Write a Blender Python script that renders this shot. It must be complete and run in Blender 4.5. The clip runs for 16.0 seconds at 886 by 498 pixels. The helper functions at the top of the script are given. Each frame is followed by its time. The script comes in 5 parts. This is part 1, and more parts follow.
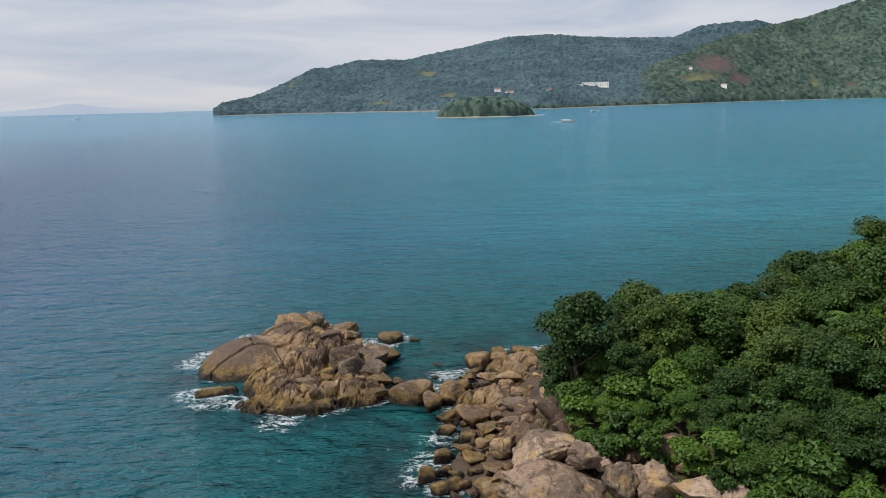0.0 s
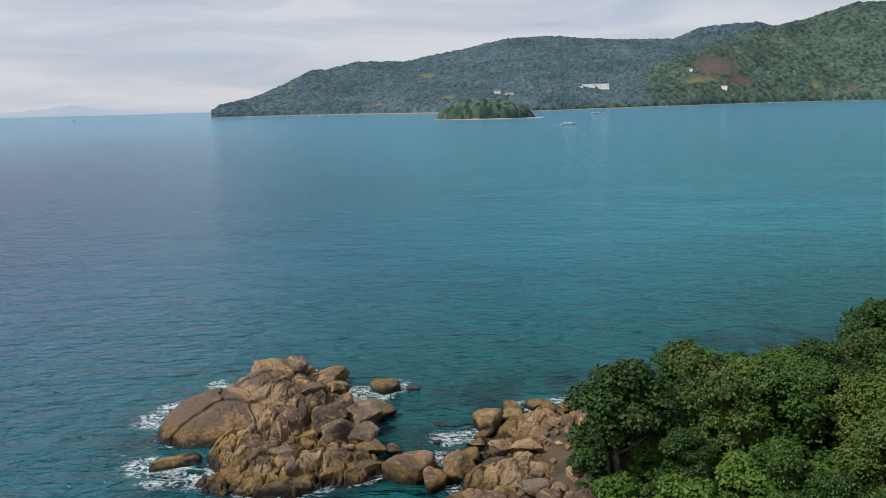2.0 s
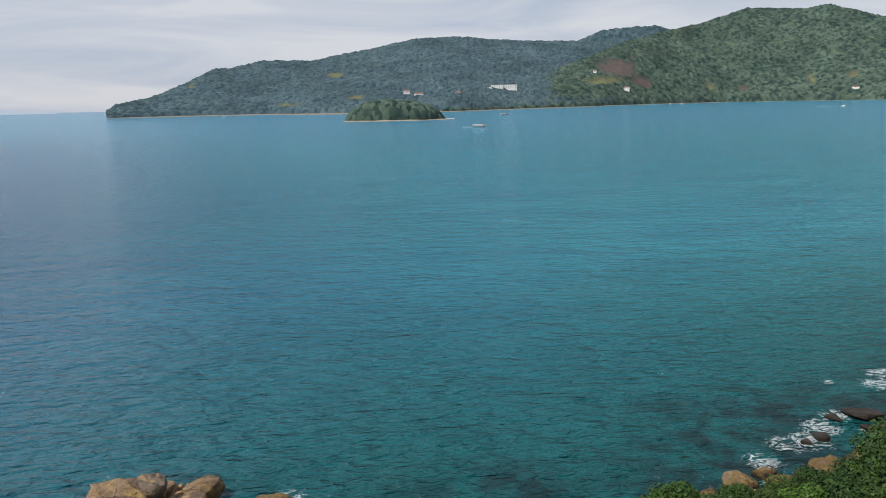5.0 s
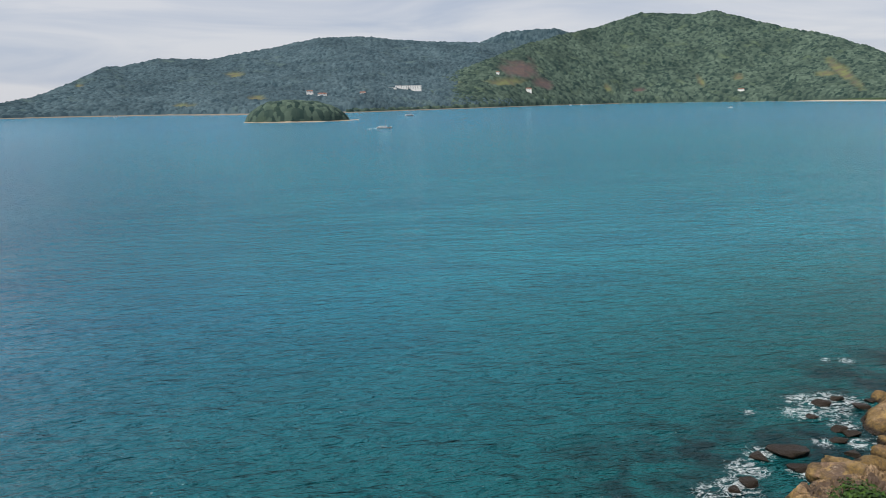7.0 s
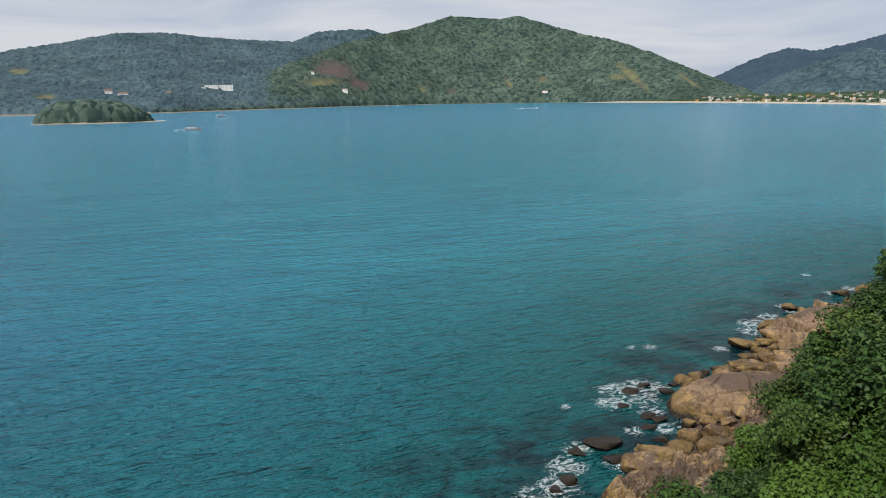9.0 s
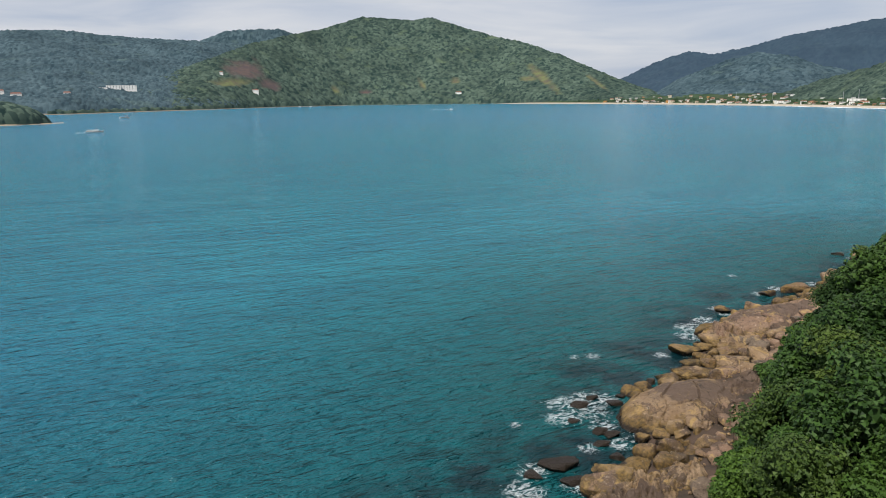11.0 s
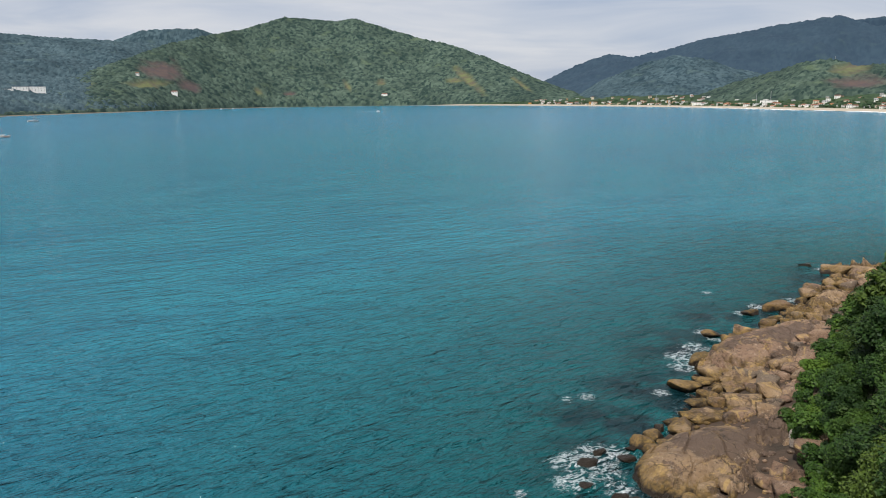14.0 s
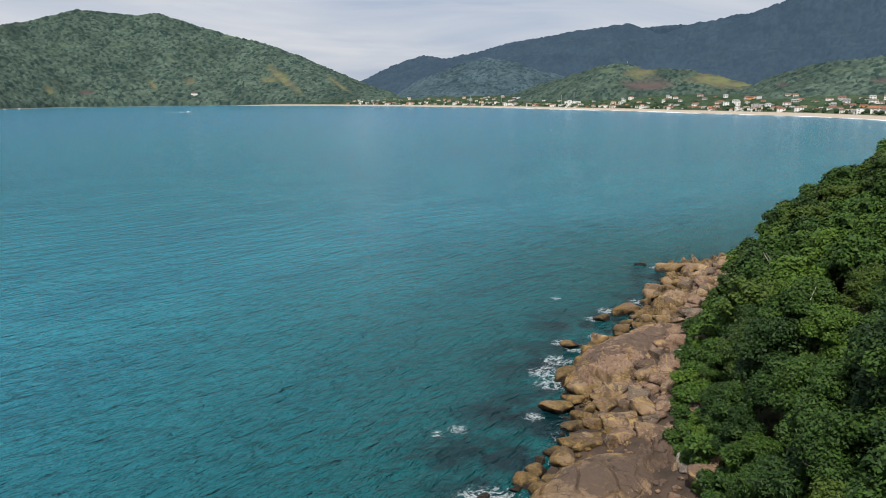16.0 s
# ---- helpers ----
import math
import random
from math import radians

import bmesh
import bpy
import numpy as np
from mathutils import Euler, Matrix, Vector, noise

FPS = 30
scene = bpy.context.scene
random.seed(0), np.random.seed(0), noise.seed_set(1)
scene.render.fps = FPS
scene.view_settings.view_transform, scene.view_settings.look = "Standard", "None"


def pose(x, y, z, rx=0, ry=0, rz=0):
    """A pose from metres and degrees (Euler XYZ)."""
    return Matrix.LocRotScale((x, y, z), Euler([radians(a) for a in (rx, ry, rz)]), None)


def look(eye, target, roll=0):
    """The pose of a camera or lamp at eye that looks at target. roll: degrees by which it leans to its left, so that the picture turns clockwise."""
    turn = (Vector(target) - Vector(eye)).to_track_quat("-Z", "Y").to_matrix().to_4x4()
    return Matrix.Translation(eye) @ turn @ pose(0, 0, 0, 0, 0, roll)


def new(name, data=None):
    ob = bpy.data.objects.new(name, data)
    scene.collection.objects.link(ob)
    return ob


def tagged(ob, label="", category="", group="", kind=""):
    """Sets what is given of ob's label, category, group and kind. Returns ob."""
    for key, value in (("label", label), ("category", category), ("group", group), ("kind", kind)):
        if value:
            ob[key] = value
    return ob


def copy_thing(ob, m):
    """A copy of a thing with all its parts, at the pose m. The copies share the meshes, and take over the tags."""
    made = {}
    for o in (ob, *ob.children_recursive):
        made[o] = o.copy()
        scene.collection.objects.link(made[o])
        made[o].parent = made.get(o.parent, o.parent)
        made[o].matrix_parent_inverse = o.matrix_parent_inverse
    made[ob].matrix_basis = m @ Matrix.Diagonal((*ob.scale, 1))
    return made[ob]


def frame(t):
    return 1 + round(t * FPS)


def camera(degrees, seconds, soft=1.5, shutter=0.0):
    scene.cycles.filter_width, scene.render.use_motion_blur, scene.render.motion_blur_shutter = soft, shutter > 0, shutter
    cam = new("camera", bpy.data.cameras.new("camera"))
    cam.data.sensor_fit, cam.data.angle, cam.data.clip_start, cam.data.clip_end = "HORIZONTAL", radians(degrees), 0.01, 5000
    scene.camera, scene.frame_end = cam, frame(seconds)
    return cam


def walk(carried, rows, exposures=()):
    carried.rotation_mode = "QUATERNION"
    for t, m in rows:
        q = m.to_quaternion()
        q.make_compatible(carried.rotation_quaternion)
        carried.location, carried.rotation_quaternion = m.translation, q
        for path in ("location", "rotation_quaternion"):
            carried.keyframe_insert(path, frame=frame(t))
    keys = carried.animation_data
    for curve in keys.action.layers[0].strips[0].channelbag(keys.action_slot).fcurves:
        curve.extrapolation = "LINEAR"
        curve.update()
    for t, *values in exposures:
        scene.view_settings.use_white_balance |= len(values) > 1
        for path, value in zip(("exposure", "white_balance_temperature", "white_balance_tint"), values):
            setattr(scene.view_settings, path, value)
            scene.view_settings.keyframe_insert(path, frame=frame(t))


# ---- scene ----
cam = camera(61.18, 16.0, soft=1.0)
PATH = [
    (0.0, (0.00, 0.00, 32.00, 78.80, 1.29, 0.00)),
    (0.5, (-0.11, 3.32, 31.92, 78.80, 1.26, -0.03)),
    (1.0, (-0.26, 7.17, 32.13, 78.82, 1.21, -0.04)),
    (1.5, (-0.38, 10.98, 32.55, 78.84, 1.25, -0.05)),
    (2.0, (-0.45, 14.52, 33.06, 78.91, 1.27, -0.06)),
    (2.5, (-0.44, 17.92, 33.58, 78.94, 1.31, -0.04)),
    (3.0, (-0.51, 21.15, 33.97, 78.93, 1.23, -0.19)),
    (3.5, (-0.46, 24.36, 34.32, 78.90, 1.13, -1.43)),
    (4.0, (-0.29, 27.66, 34.72, 78.85, 1.14, -3.83)),
    (6.5, (3.27, 43.18, 37.42, 78.63, 0.94, -10.80)),
    (7.0, (4.11, 45.10, 37.42, 78.64, 0.90, -13.94)),
    (7.5, (5.04, 46.67, 37.34, 78.59, 0.83, -18.91)),
    (8.0, (5.87, 47.87, 37.23, 78.54, 0.80, -22.98)),
    (8.5, (6.67, 48.62, 37.04, 78.49, 0.72, -25.69)),
    (9.0, (7.24, 49.46, 36.90, 78.50, 0.66, -27.61)),
    (9.5, (7.51, 50.60, 36.86, 78.50, 0.61, -28.97)),
    (10.0, (7.49, 52.01, 36.91, 78.50, 0.59, -30.56)),
    (12.5, (6.87, 62.04, 38.39, 78.54, 0.58, -38.25)),
    (13.0, (7.94, 64.83, 38.53, 78.56, 0.57, -38.91)),
    (13.5, (9.10, 67.64, 38.62, 78.56, 0.59, -39.27)),
    (14.0, (10.26, 70.36, 38.65, 78.56, 0.60, -39.72)),
    (14.5, (11.43, 73.01, 38.66, 78.53, 0.56, -42.52)),
    (15.0, (12.65, 75.76, 38.76, 78.49, 0.53, -47.98)),
    (15.5, (14.03, 78.47, 38.92, 78.45, 0.47, -51.71)),
    (16.0, (15.58, 81.04, 39.11, 78.45, 0.38, -53.38)),
]
walk(cam, [(t, pose(*p)) for t, p in PATH])

# ---- world, sun ----
SUN_BEARING, SUN_HEIGHT = -112, 56
world = bpy.data.worlds.new("world")
scene.world = world
world.use_nodes = True
wn, wl = world.node_tree.nodes, world.node_tree.links
sky = wn.new("ShaderNodeTexSky")
sky.sky_type, sky.sun_disc = "NISHITA", False
sky.sun_elevation, sky.sun_rotation = radians(SUN_HEIGHT), radians(SUN_BEARING)
# a thin high veil of cloud over the blue
w_co = wn.new("ShaderNodeTexCoord")
w_map = wn.new("ShaderNodeMapping")
w_map.inputs["Scale"].default_value = (1.2, 1.2, 9.0)
wl.new(w_co.outputs["Generated"], w_map.inputs[0])
w_noise = wn.new("ShaderNodeTexNoise")
w_noise.inputs["Scale"].default_value, w_noise.inputs["Detail"].default_value = 2.6, 5
w_noise.inputs["Distortion"].default_value = 0.6
wl.new(w_map.outputs[0], w_noise.inputs["Vector"])
w_ramp = wn.new("ShaderNodeValToRGB")
w_ramp.color_ramp.elements[0].position, w_ramp.color_ramp.elements[0].color = 0.3, (4.2, 4.9, 6.3, 1)
w_ramp.color_ramp.elements[1].position, w_ramp.color_ramp.elements[1].color = 0.62, (6.8, 6.95, 7.5, 1)
wl.new(w_noise.outputs["Fac"], w_ramp.inputs[0])
w_mix = wn.new("ShaderNodeMix")
w_mix.data_type = "RGBA"
w_mix.inputs["Factor"].default_value = 0.88
wl.new(sky.outputs[0], w_mix.inputs["A"])
wl.new(w_ramp.outputs[0], w_mix.inputs["B"])
wl.new(w_mix.outputs["Result"], wn["Background"].inputs[0])
wn["Background"].inputs[1].default_value = 0.1
sun = new("sun", bpy.data.lights.new("sun", "SUN"))
sun.data.energy, sun.data.angle, sun.data.color = 4.8, radians(0.6), (1, 0.95, 0.87)
sun.data.specular_factor = 0.12  # the veil of cloud takes the glitter off the water
SB, SE = radians(SUN_BEARING), radians(SUN_HEIGHT)
sun.matrix_world = look((math.sin(SB) * math.cos(SE) * 50, math.cos(SB) * math.cos(SE) * 50, math.sin(SE) * 50), (0, 0, 0))


# ---- node helpers and materials ----
class Shader:
    def __init__(self, name, rough=0.8, spec=0.3):
        self.m = bpy.data.materials.new(name)
        self.m.use_nodes = True
        self.n, self.l = self.m.node_tree.nodes, self.m.node_tree.links
        self.b = self.n["Principled BSDF"]
        self.b.inputs["Roughness"].default_value = rough
        self.b.inputs["Specular IOR Level"].default_value = spec
        self.geo = self.n.new("ShaderNodeNewGeometry")
        self.pos = self.geo.outputs["Position"]

    def put(self, socket, value):
        if isinstance(value, (int, float)):
            socket.default_value = value
        elif isinstance(value, tuple):
            socket.default_value = (*value, 1) if len(value) == 3 and len(socket.default_value) == 4 else value
        else:
            self.l.new(value, socket)

    def noise(self, scale, detail=4, vector=None, rough=0.55, distort=0.0):
        t = self.n.new("ShaderNodeTexNoise")
        t.inputs["Scale"].default_value, t.inputs["Detail"].default_value = scale, detail
        t.inputs["Roughness"].default_value, t.inputs["Distortion"].default_value = rough, distort
        self.l.new(vector or self.pos, t.inputs["Vector"])
        return t.outputs["Fac"]

    def cells(self, scale, vector=None, feature="DISTANCE_TO_EDGE"):
        t = self.n.new("ShaderNodeTexVoronoi")
        t.feature = feature
        t.inputs["Scale"].default_value = scale
        self.l.new(vector or self.pos, t.inputs["Vector"])
        return t.outputs["Distance"]

    def stretch(self, scale, turn=0.0, vector=None):
        t = self.n.new("ShaderNodeMapping")
        t.inputs["Scale"].default_value, t.inputs["Rotation"].default_value = scale, (0, 0, radians(turn))
        self.l.new(vector or self.pos, t.inputs[0])
        return t.outputs[0]

    def span(self, value, a, b, c=0.0, d=1.0):
        t = self.n.new("ShaderNodeMapRange")
        for i, v in enumerate((a, b, c, d)):
            t.inputs[i + 1].default_value = v
        self.l.new(value, t.inputs[0])
        return t.outputs[0]

    def mix(self, fac, a, b):
        t = self.n.new("ShaderNodeMix")
        t.data_type = "RGBA"
        self.put(t.inputs["Factor"], fac)
        self.put(t.inputs["A"], a)
        self.put(t.inputs["B"], b)
        return t.outputs["Result"]

    def math(self, op, a, b=0.0):
        t = self.n.new("ShaderNodeMath")
        t.operation = op
        self.put(t.inputs[0], a)
        self.put(t.inputs[1], b)
        return t.outputs[0]

    def attr(self, name):
        t = self.n.new("ShaderNodeAttribute")
        t.attribute_name = name
        return t.outputs["Fac"]

    def height(self, axis="Z"):
        t = self.n.new("ShaderNodeSeparateXYZ")
        self.l.new(self.pos, t.inputs[0])
        return t.outputs[axis]

    def chance(self):
        return self.n.new("ShaderNodeObjectInfo").outputs["Random"]

    def relief(self, *layers):
        last = None
        for value, strength, distance in layers:
            t = self.n.new("ShaderNodeBump")
            t.inputs["Strength"].default_value, t.inputs["Distance"].default_value = strength, distance
            self.l.new(value, t.inputs["Height"])
            if last:
                self.l.new(last, t.inputs["Normal"])
            last = t.outputs[0]
        self.l.new(last, self.b.inputs["Normal"])

    def done(self, colour, rough=None):
        self.put(self.b.inputs["Base Color"], colour)
        if rough is not None:
            self.put(self.b.inputs["Roughness"], rough)
        return self.m


def granite(name, pale, tan, patina, wet_top=0.7):
    s = Shader(name, 0.85, 0.2)
    c = s.mix(s.span(s.noise(0.35, 5), 0.38, 0.62), pale, tan)
    # brown weathering crust in broad patches, broken at the rims
    crust = s.math("ADD", s.span(s.noise(0.17, 7, rough=0.6, distort=0.8), 0.44, 0.56, -0.25, 0.75), s.attr("crust"))
    crust = s.math("ADD", crust, s.span(s.noise(1.6, 6, rough=0.7), 0.3, 0.7, -0.35, 0.35))
    c = s.mix(s.span(crust, 0.3, 0.62, 0, 0.9), c, patina)
    c = s.mix(s.span(s.noise(0.9, 6, rough=0.7), 0.57, 0.7, 0, 0.5), c, (0.22, 0.14, 0.07))
    c = s.mix(s.span(s.chance(), 0, 1, 0, 0.45), c, (0.13, 0.085, 0.06))
    c = s.mix(s.span(s.noise(2.2, 10, rough=0.82), 0.52, 0.62, 0, 0.8), c, (0.045, 0.032, 0.026))
    # pale lichen and salt
    c = s.mix(s.span(s.noise(1.9, 9, s.stretch((1, 1, 2.2)), 0.78, 0.7), 0.56, 0.66, 0, 0.7), c, (0.46, 0.38, 0.29))
    c = s.mix(s.span(s.noise(0.4, 7, rough=0.65, distort=1.2), 0.56, 0.63, 0, 0.65), c, (0.43, 0.29, 0.115))
    c = s.mix(s.math("MULTIPLY", s.attr("crust"), 0.8), c, s.mix(s.noise(1.2, 6), patina, tuple(v * 1.6 for v in patina)))
    bent = s.n.new("ShaderNodeVectorMath")
    bent.operation = "ADD"
    wob = s.n.new("ShaderNodeTexNoise")
    wob.inputs["Scale"].default_value, wob.inputs["Detail"].default_value = 0.5, 3
    s.l.new(s.pos, wob.inputs["Vector"])
    grow_ = s.n.new("ShaderNodeVectorMath")
    grow_.operation = "SCALE"
    grow_.inputs["Scale"].default_value = 2.6
    s.l.new(wob.outputs["Color"], grow_.inputs[0])
    s.l.new(s.stretch((1, 0.5, 1.3), 25), bent.inputs[0])
    s.l.new(grow_.outputs[0], bent.inputs[1])
    cracks = s.cells(0.3, bent.outputs[0])
    c = s.mix(s.math("MULTIPLY", s.span(cracks, 0.0, 0.03, 0.8, 0), s.span(s.noise(0.4, 2), 0.42, 0.55)), c, (0.03, 0.025, 0.02))
    c = s.mix(s.span(s.noise(0.8, 3, s.stretch((1, 1, 0.12))), 0.56, 0.72, 0, 0.4), c, (0.085, 0.06, 0.042))
    # algae above the tide line, ochre, and the band that the swell keeps wet, nearly black
    lap = s.math("ADD", s.height(), s.span(s.noise(0.6, 6, rough=0.65), 0.3, 0.7, -0.7, 0.7))
    c = s.mix(s.span(lap, wet_top + 0.3, wet_top + 1.3, 0.7, 0), c, s.mix(s.span(s.noise(3, 5), 0.4, 0.6), (0.2, 0.125, 0.032), (0.09, 0.062, 0.02)))
    wet = s.span(lap, wet_top - 0.35, wet_top + 0.25, 1, 0)
    c = s.mix(wet, c, (0.022, 0.016, 0.011))
    s.relief((s.noise(0.8, 9, rough=0.7), 0.8, 0.5), (cracks, 0.3, 0.25), (s.noise(3.6, 8, rough=0.72), 0.75, 0.2))
    return s.done(c, s.span(wet, 0, 1, 0.88, 0.35))


ROCK = granite("granite", (0.35, 0.25, 0.16), (0.25, 0.165, 0.09), (0.088, 0.062, 0.047))
ROCK_GREY = granite("granite_grey", (0.19, 0.15, 0.115), (0.14, 0.108, 0.08), (0.075, 0.06, 0.05))
ROCK_RED = granite("granite_red", (0.28, 0.19, 0.132), (0.2, 0.125, 0.085), (0.1, 0.07, 0.054))
ROCK_WET = granite("granite_wet", (0.2, 0.15, 0.1), (0.15, 0.1, 0.06), (0.07, 0.05, 0.04), 1.5)
ROCK_PINK = granite("granite_pink", (0.42, 0.32, 0.24), (0.34, 0.24, 0.17), (0.15, 0.11, 0.085))
ROCK_PALE = granite("granite_pale", (0.46, 0.41, 0.36), (0.38, 0.33, 0.28), (0.24, 0.2, 0.17))


def leaves(name, dark, bright, dry=(0.16, 0.13, 0.03)):
    s = Shader(name, 0.62, 0.22)
    c = s.mix(s.geo.outputs["Random Per Island"], dark, bright)
    c = s.mix(s.span(s.chance(), 0, 0.5, 0.55, 0), c, (dark[0] * 0.9, dark[1] * 0.95, dark[2]))
    c = s.mix(s.span(s.chance(), 0.5, 1, 0, 0.6), c, (bright[0] * 1.25, bright[1] * 1.1, bright[2] * 0.9))
    c = s.mix(s.span(s.noise(0.55, 3), 0.55, 0.75, 0, 0.35), c, (0.075, 0.12, 0.018))
    c = s.mix(s.span(s.noise(9.0, 2), 0.70, 0.74, 0, 0.5), c, dry)
    return s.done(c)


LEAF = leaves("leaf", (0.008, 0.024, 0.005), (0.034, 0.078, 0.011))
LEAF_BRIGHT = leaves("leaf_bright", (0.018, 0.046, 0.006), (0.06, 0.12, 0.015))
LEAF_OLIVE = leaves("leaf_olive", (0.016, 0.036, 0.006), (0.052, 0.09, 0.014))


def plain(name, colour, rough=0.7, metal=0.0, vary=0.25, scale=0.5):
    s = Shader(name, rough)
    s.b.inputs["Metallic"].default_value = metal
    c = s.mix(s.span(s.noise(scale, 4), 0.35, 0.7, 0, vary), colour, tuple(v * 0.6 for v in colour))
    return s.done(c)


BARK = plain("bark", (0.11, 0.085, 0.06), 0.9, 0, 0.6, 3)
DEADWOOD = plain("pale_dead_wood", (0.36, 0.32, 0.27), 0.9, 0, 0.4, 3)
SOIL = Shader("forest_floor", 0.95)
SOIL = SOIL.done(SOIL.mix(SOIL.span(SOIL.noise(0.6, 6), 0.4, 0.65), (0.05, 0.035, 0.02), (0.03, 0.04, 0.015)))
STRAW = leaves("dry_grass", (0.12, 0.10, 0.04), (0.24, 0.2, 0.09))
SAND = plain("sand", (0.40, 0.34, 0.27), 0.95, 0, 0.3, 0.08)
WALLS = [plain("render_" + n, c, 0.8, 0, 0.2, 0.3) for n, c in (
    ("white", (0.78, 0.77, 0.74)), ("cream", (0.62, 0.55, 0.42)), ("grey", (0.42, 0.41, 0.4)), ("ochre", (0.6, 0.33, 0.1)))]
ROOFS = [plain("roof_" + n, c, 0.85, 0, 0.35, 0.6) for n, c in (
    ("clay", (0.2, 0.1, 0.07)), ("orange", (0.3, 0.13, 0.075)), ("grey", (0.3, 0.3, 0.3)), ("brown", (0.18, 0.1, 0.07)))]
GLAZING = plain("dark_glazing", (0.03, 0.04, 0.05), 0.15, 0, 0.2, 1)
HULL = plain("white_hull", (0.75, 0.75, 0.73), 0.4, 0, 0.1, 1)
HULL_TRIM = plain("boat_timber", (0.3, 0.12, 0.06), 0.6, 0, 0.3, 1)
STEEL = plain("galvanised_steel", (0.4, 0.41, 0.42), 0.5, 0.6, 0.2, 1)


def forest_cover(name, dark, bright, grass=(0.12, 0.135, 0.062), bare=(0.074, 0.06, 0.062), haze_glow=None):
    """Closed canopy seen from kilometres off, with clearings of grass and burnt ground."""
    s = Shader(name, 0.95, 0.1)
    c = s.mix(s.attr("tone"), dark, bright)
    c = s.mix(s.span(s.noise(0.006, 5), 0.4, 0.65, 0, 0.5), c, tuple(v * 0.7 for v in dark))
    c = s.mix(s.span(s.noise(0.012, 4), 0.6, 0.72, 0, 0.55), c, (bright[0] * 1.3, bright[1] * 1.25, bright[2]))
    g = s.mix(s.span(s.noise(0.03, 5), 0.35, 0.65), grass, (grass[0] * 0.75, grass[1] * 0.6, grass[2]))
    c = s.mix(s.attr("grass"), c, g)
    e = s.mix(s.span(s.noise(0.05, 6), 0.4, 0.6), bare, (bare[0] * 1.25, bare[1] * 1.15, bare[2] * 1.0))
    c = s.mix(s.attr("bare"), c, e)
    # emission on the slopes stands in for haze in the air
    if haze_glow:
        s.put(s.b.inputs["Emission Color"], haze_glow)
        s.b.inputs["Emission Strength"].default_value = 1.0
    return s.done(c)


# greens lean blue-grey: a little distance haze is in the colour
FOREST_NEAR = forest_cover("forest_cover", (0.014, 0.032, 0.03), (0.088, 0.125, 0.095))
# blue-grey base colours carry the distance haze of the farther hills
FOREST_FAR_HAZE = forest_cover("forest_cover_far", (0.02, 0.042, 0.056), (0.075, 0.115, 0.132))
FOREST_TOWN = forest_cover("town_greenery", (0.018, 0.038, 0.02), (0.055, 0.09, 0.045))
# mountains: blue haze put in as emission over tinted base colours
FOREST_HAZY = forest_cover("forest_cover_hazy", (0.02, 0.035, 0.045), (0.03, 0.05, 0.06), haze_glow=(0.014, 0.026, 0.055))
# far island: stronger emission, so it fades into the horizon haze
FOREST_PALE_HAZE = forest_cover("forest_cover_pale", (0.03, 0.04, 0.05), (0.04, 0.05, 0.06), haze_glow=(0.40, 0.46, 0.56))


def sea_water():
    s = Shader("sea_water", 0.2, 0.3)
    s.b.inputs["IOR"].default_value = 1.33
    deep, teal, green = (0.004, 0.04, 0.108), (0.024, 0.188, 0.25), (0.003, 0.064, 0.066)
    # sandy bay turquoise; west deep and blue, colour also darkened for lens edge falloff
    west = s.math("ADD", s.height("X"), s.math("MULTIPLY", s.height("Y"), 0.28))
    c = s.mix(s.span(west, -90, 130, 0, 1), deep, teal)
    c = s.mix(s.span(s.noise(0.0022, 4), 0.42, 0.66, 0, 0.4), c, (0.018, 0.135, 0.23))
    c = s.mix(s.span(s.noise(0.02, 4, s.stretch((1, 2.2, 1), 20)), 0.42, 0.72, 0, 0.28), c, deep)
    c = s.mix(s.attr("offing"), c, (0.024, 0.168, 0.275))
    # greener near the coast, and darkened to stand in for lens falloff low down
    c = s.mix(s.attr("inshore"), c, green)
    reef = s.math("MULTIPLY", s.attr("reef"), s.span(s.noise(0.16, 5, distort=0.5), 0.4, 0.56))
    c = s.mix(s.math("MULTIPLY", reef, 0.85), c, (0.004, 0.014, 0.02))
    # torn foam: soft patches drawn out into threads
    web = s.math("ABSOLUTE", s.math("SUBTRACT", s.noise(0.42, 7, s.stretch((1, 1.5, 1), 30), 0.7, 1.3), 0.5))
    froth = s.math("ADD", s.attr("foam"), s.span(web, 0.0, 0.11, 0.24, -0.36))
    froth = s.math("ADD", froth, s.span(s.noise(1.6, 7, None, 0.75, 0.8), 0.3, 0.7, -0.3, 0.3))
    froth = s.span(froth, 0.36, 0.92)
    c = s.mix(froth, c, (0.7, 0.74, 0.76))
    drift = s.stretch((0.8, 2.0, 1), -14)
    drift_b = s.stretch((0.7, 1.7, 1), 24)
    # low swell, wind waves of a metre or two, and ripples
    s.relief((s.noise(0.13, 2, drift_b, 0.5), 1.0, 3.0), (s.noise(0.36, 3, drift, 0.55, 0.4), 1.0, 1.7),
             (s.noise(0.6, 3, drift_b, 0.55, 0.3), 1.0, 0.75), (s.noise(2.0, 3, drift, 0.6), 1.0, 0.2))
    return s.done(c, s.span(froth, 0, 1, 0.14, 0.9))


SEA = sea_water()


# ---- building helpers ----
def thing(name, label, category, group="", kind="", loc=(0, 0, 0)):
    ob = new(name)
    ob.location = loc
    return tagged(ob, label, category, group, kind)


def part(name, bm, material, parent=None, label=""):
    me = bpy.data.meshes.new(name)
    bm.to_mesh(me)
    bm.free()
    me.materials.append(material)
    ob = new(name, me)
    ob.parent = parent
    return tagged(ob, label) if label else ob


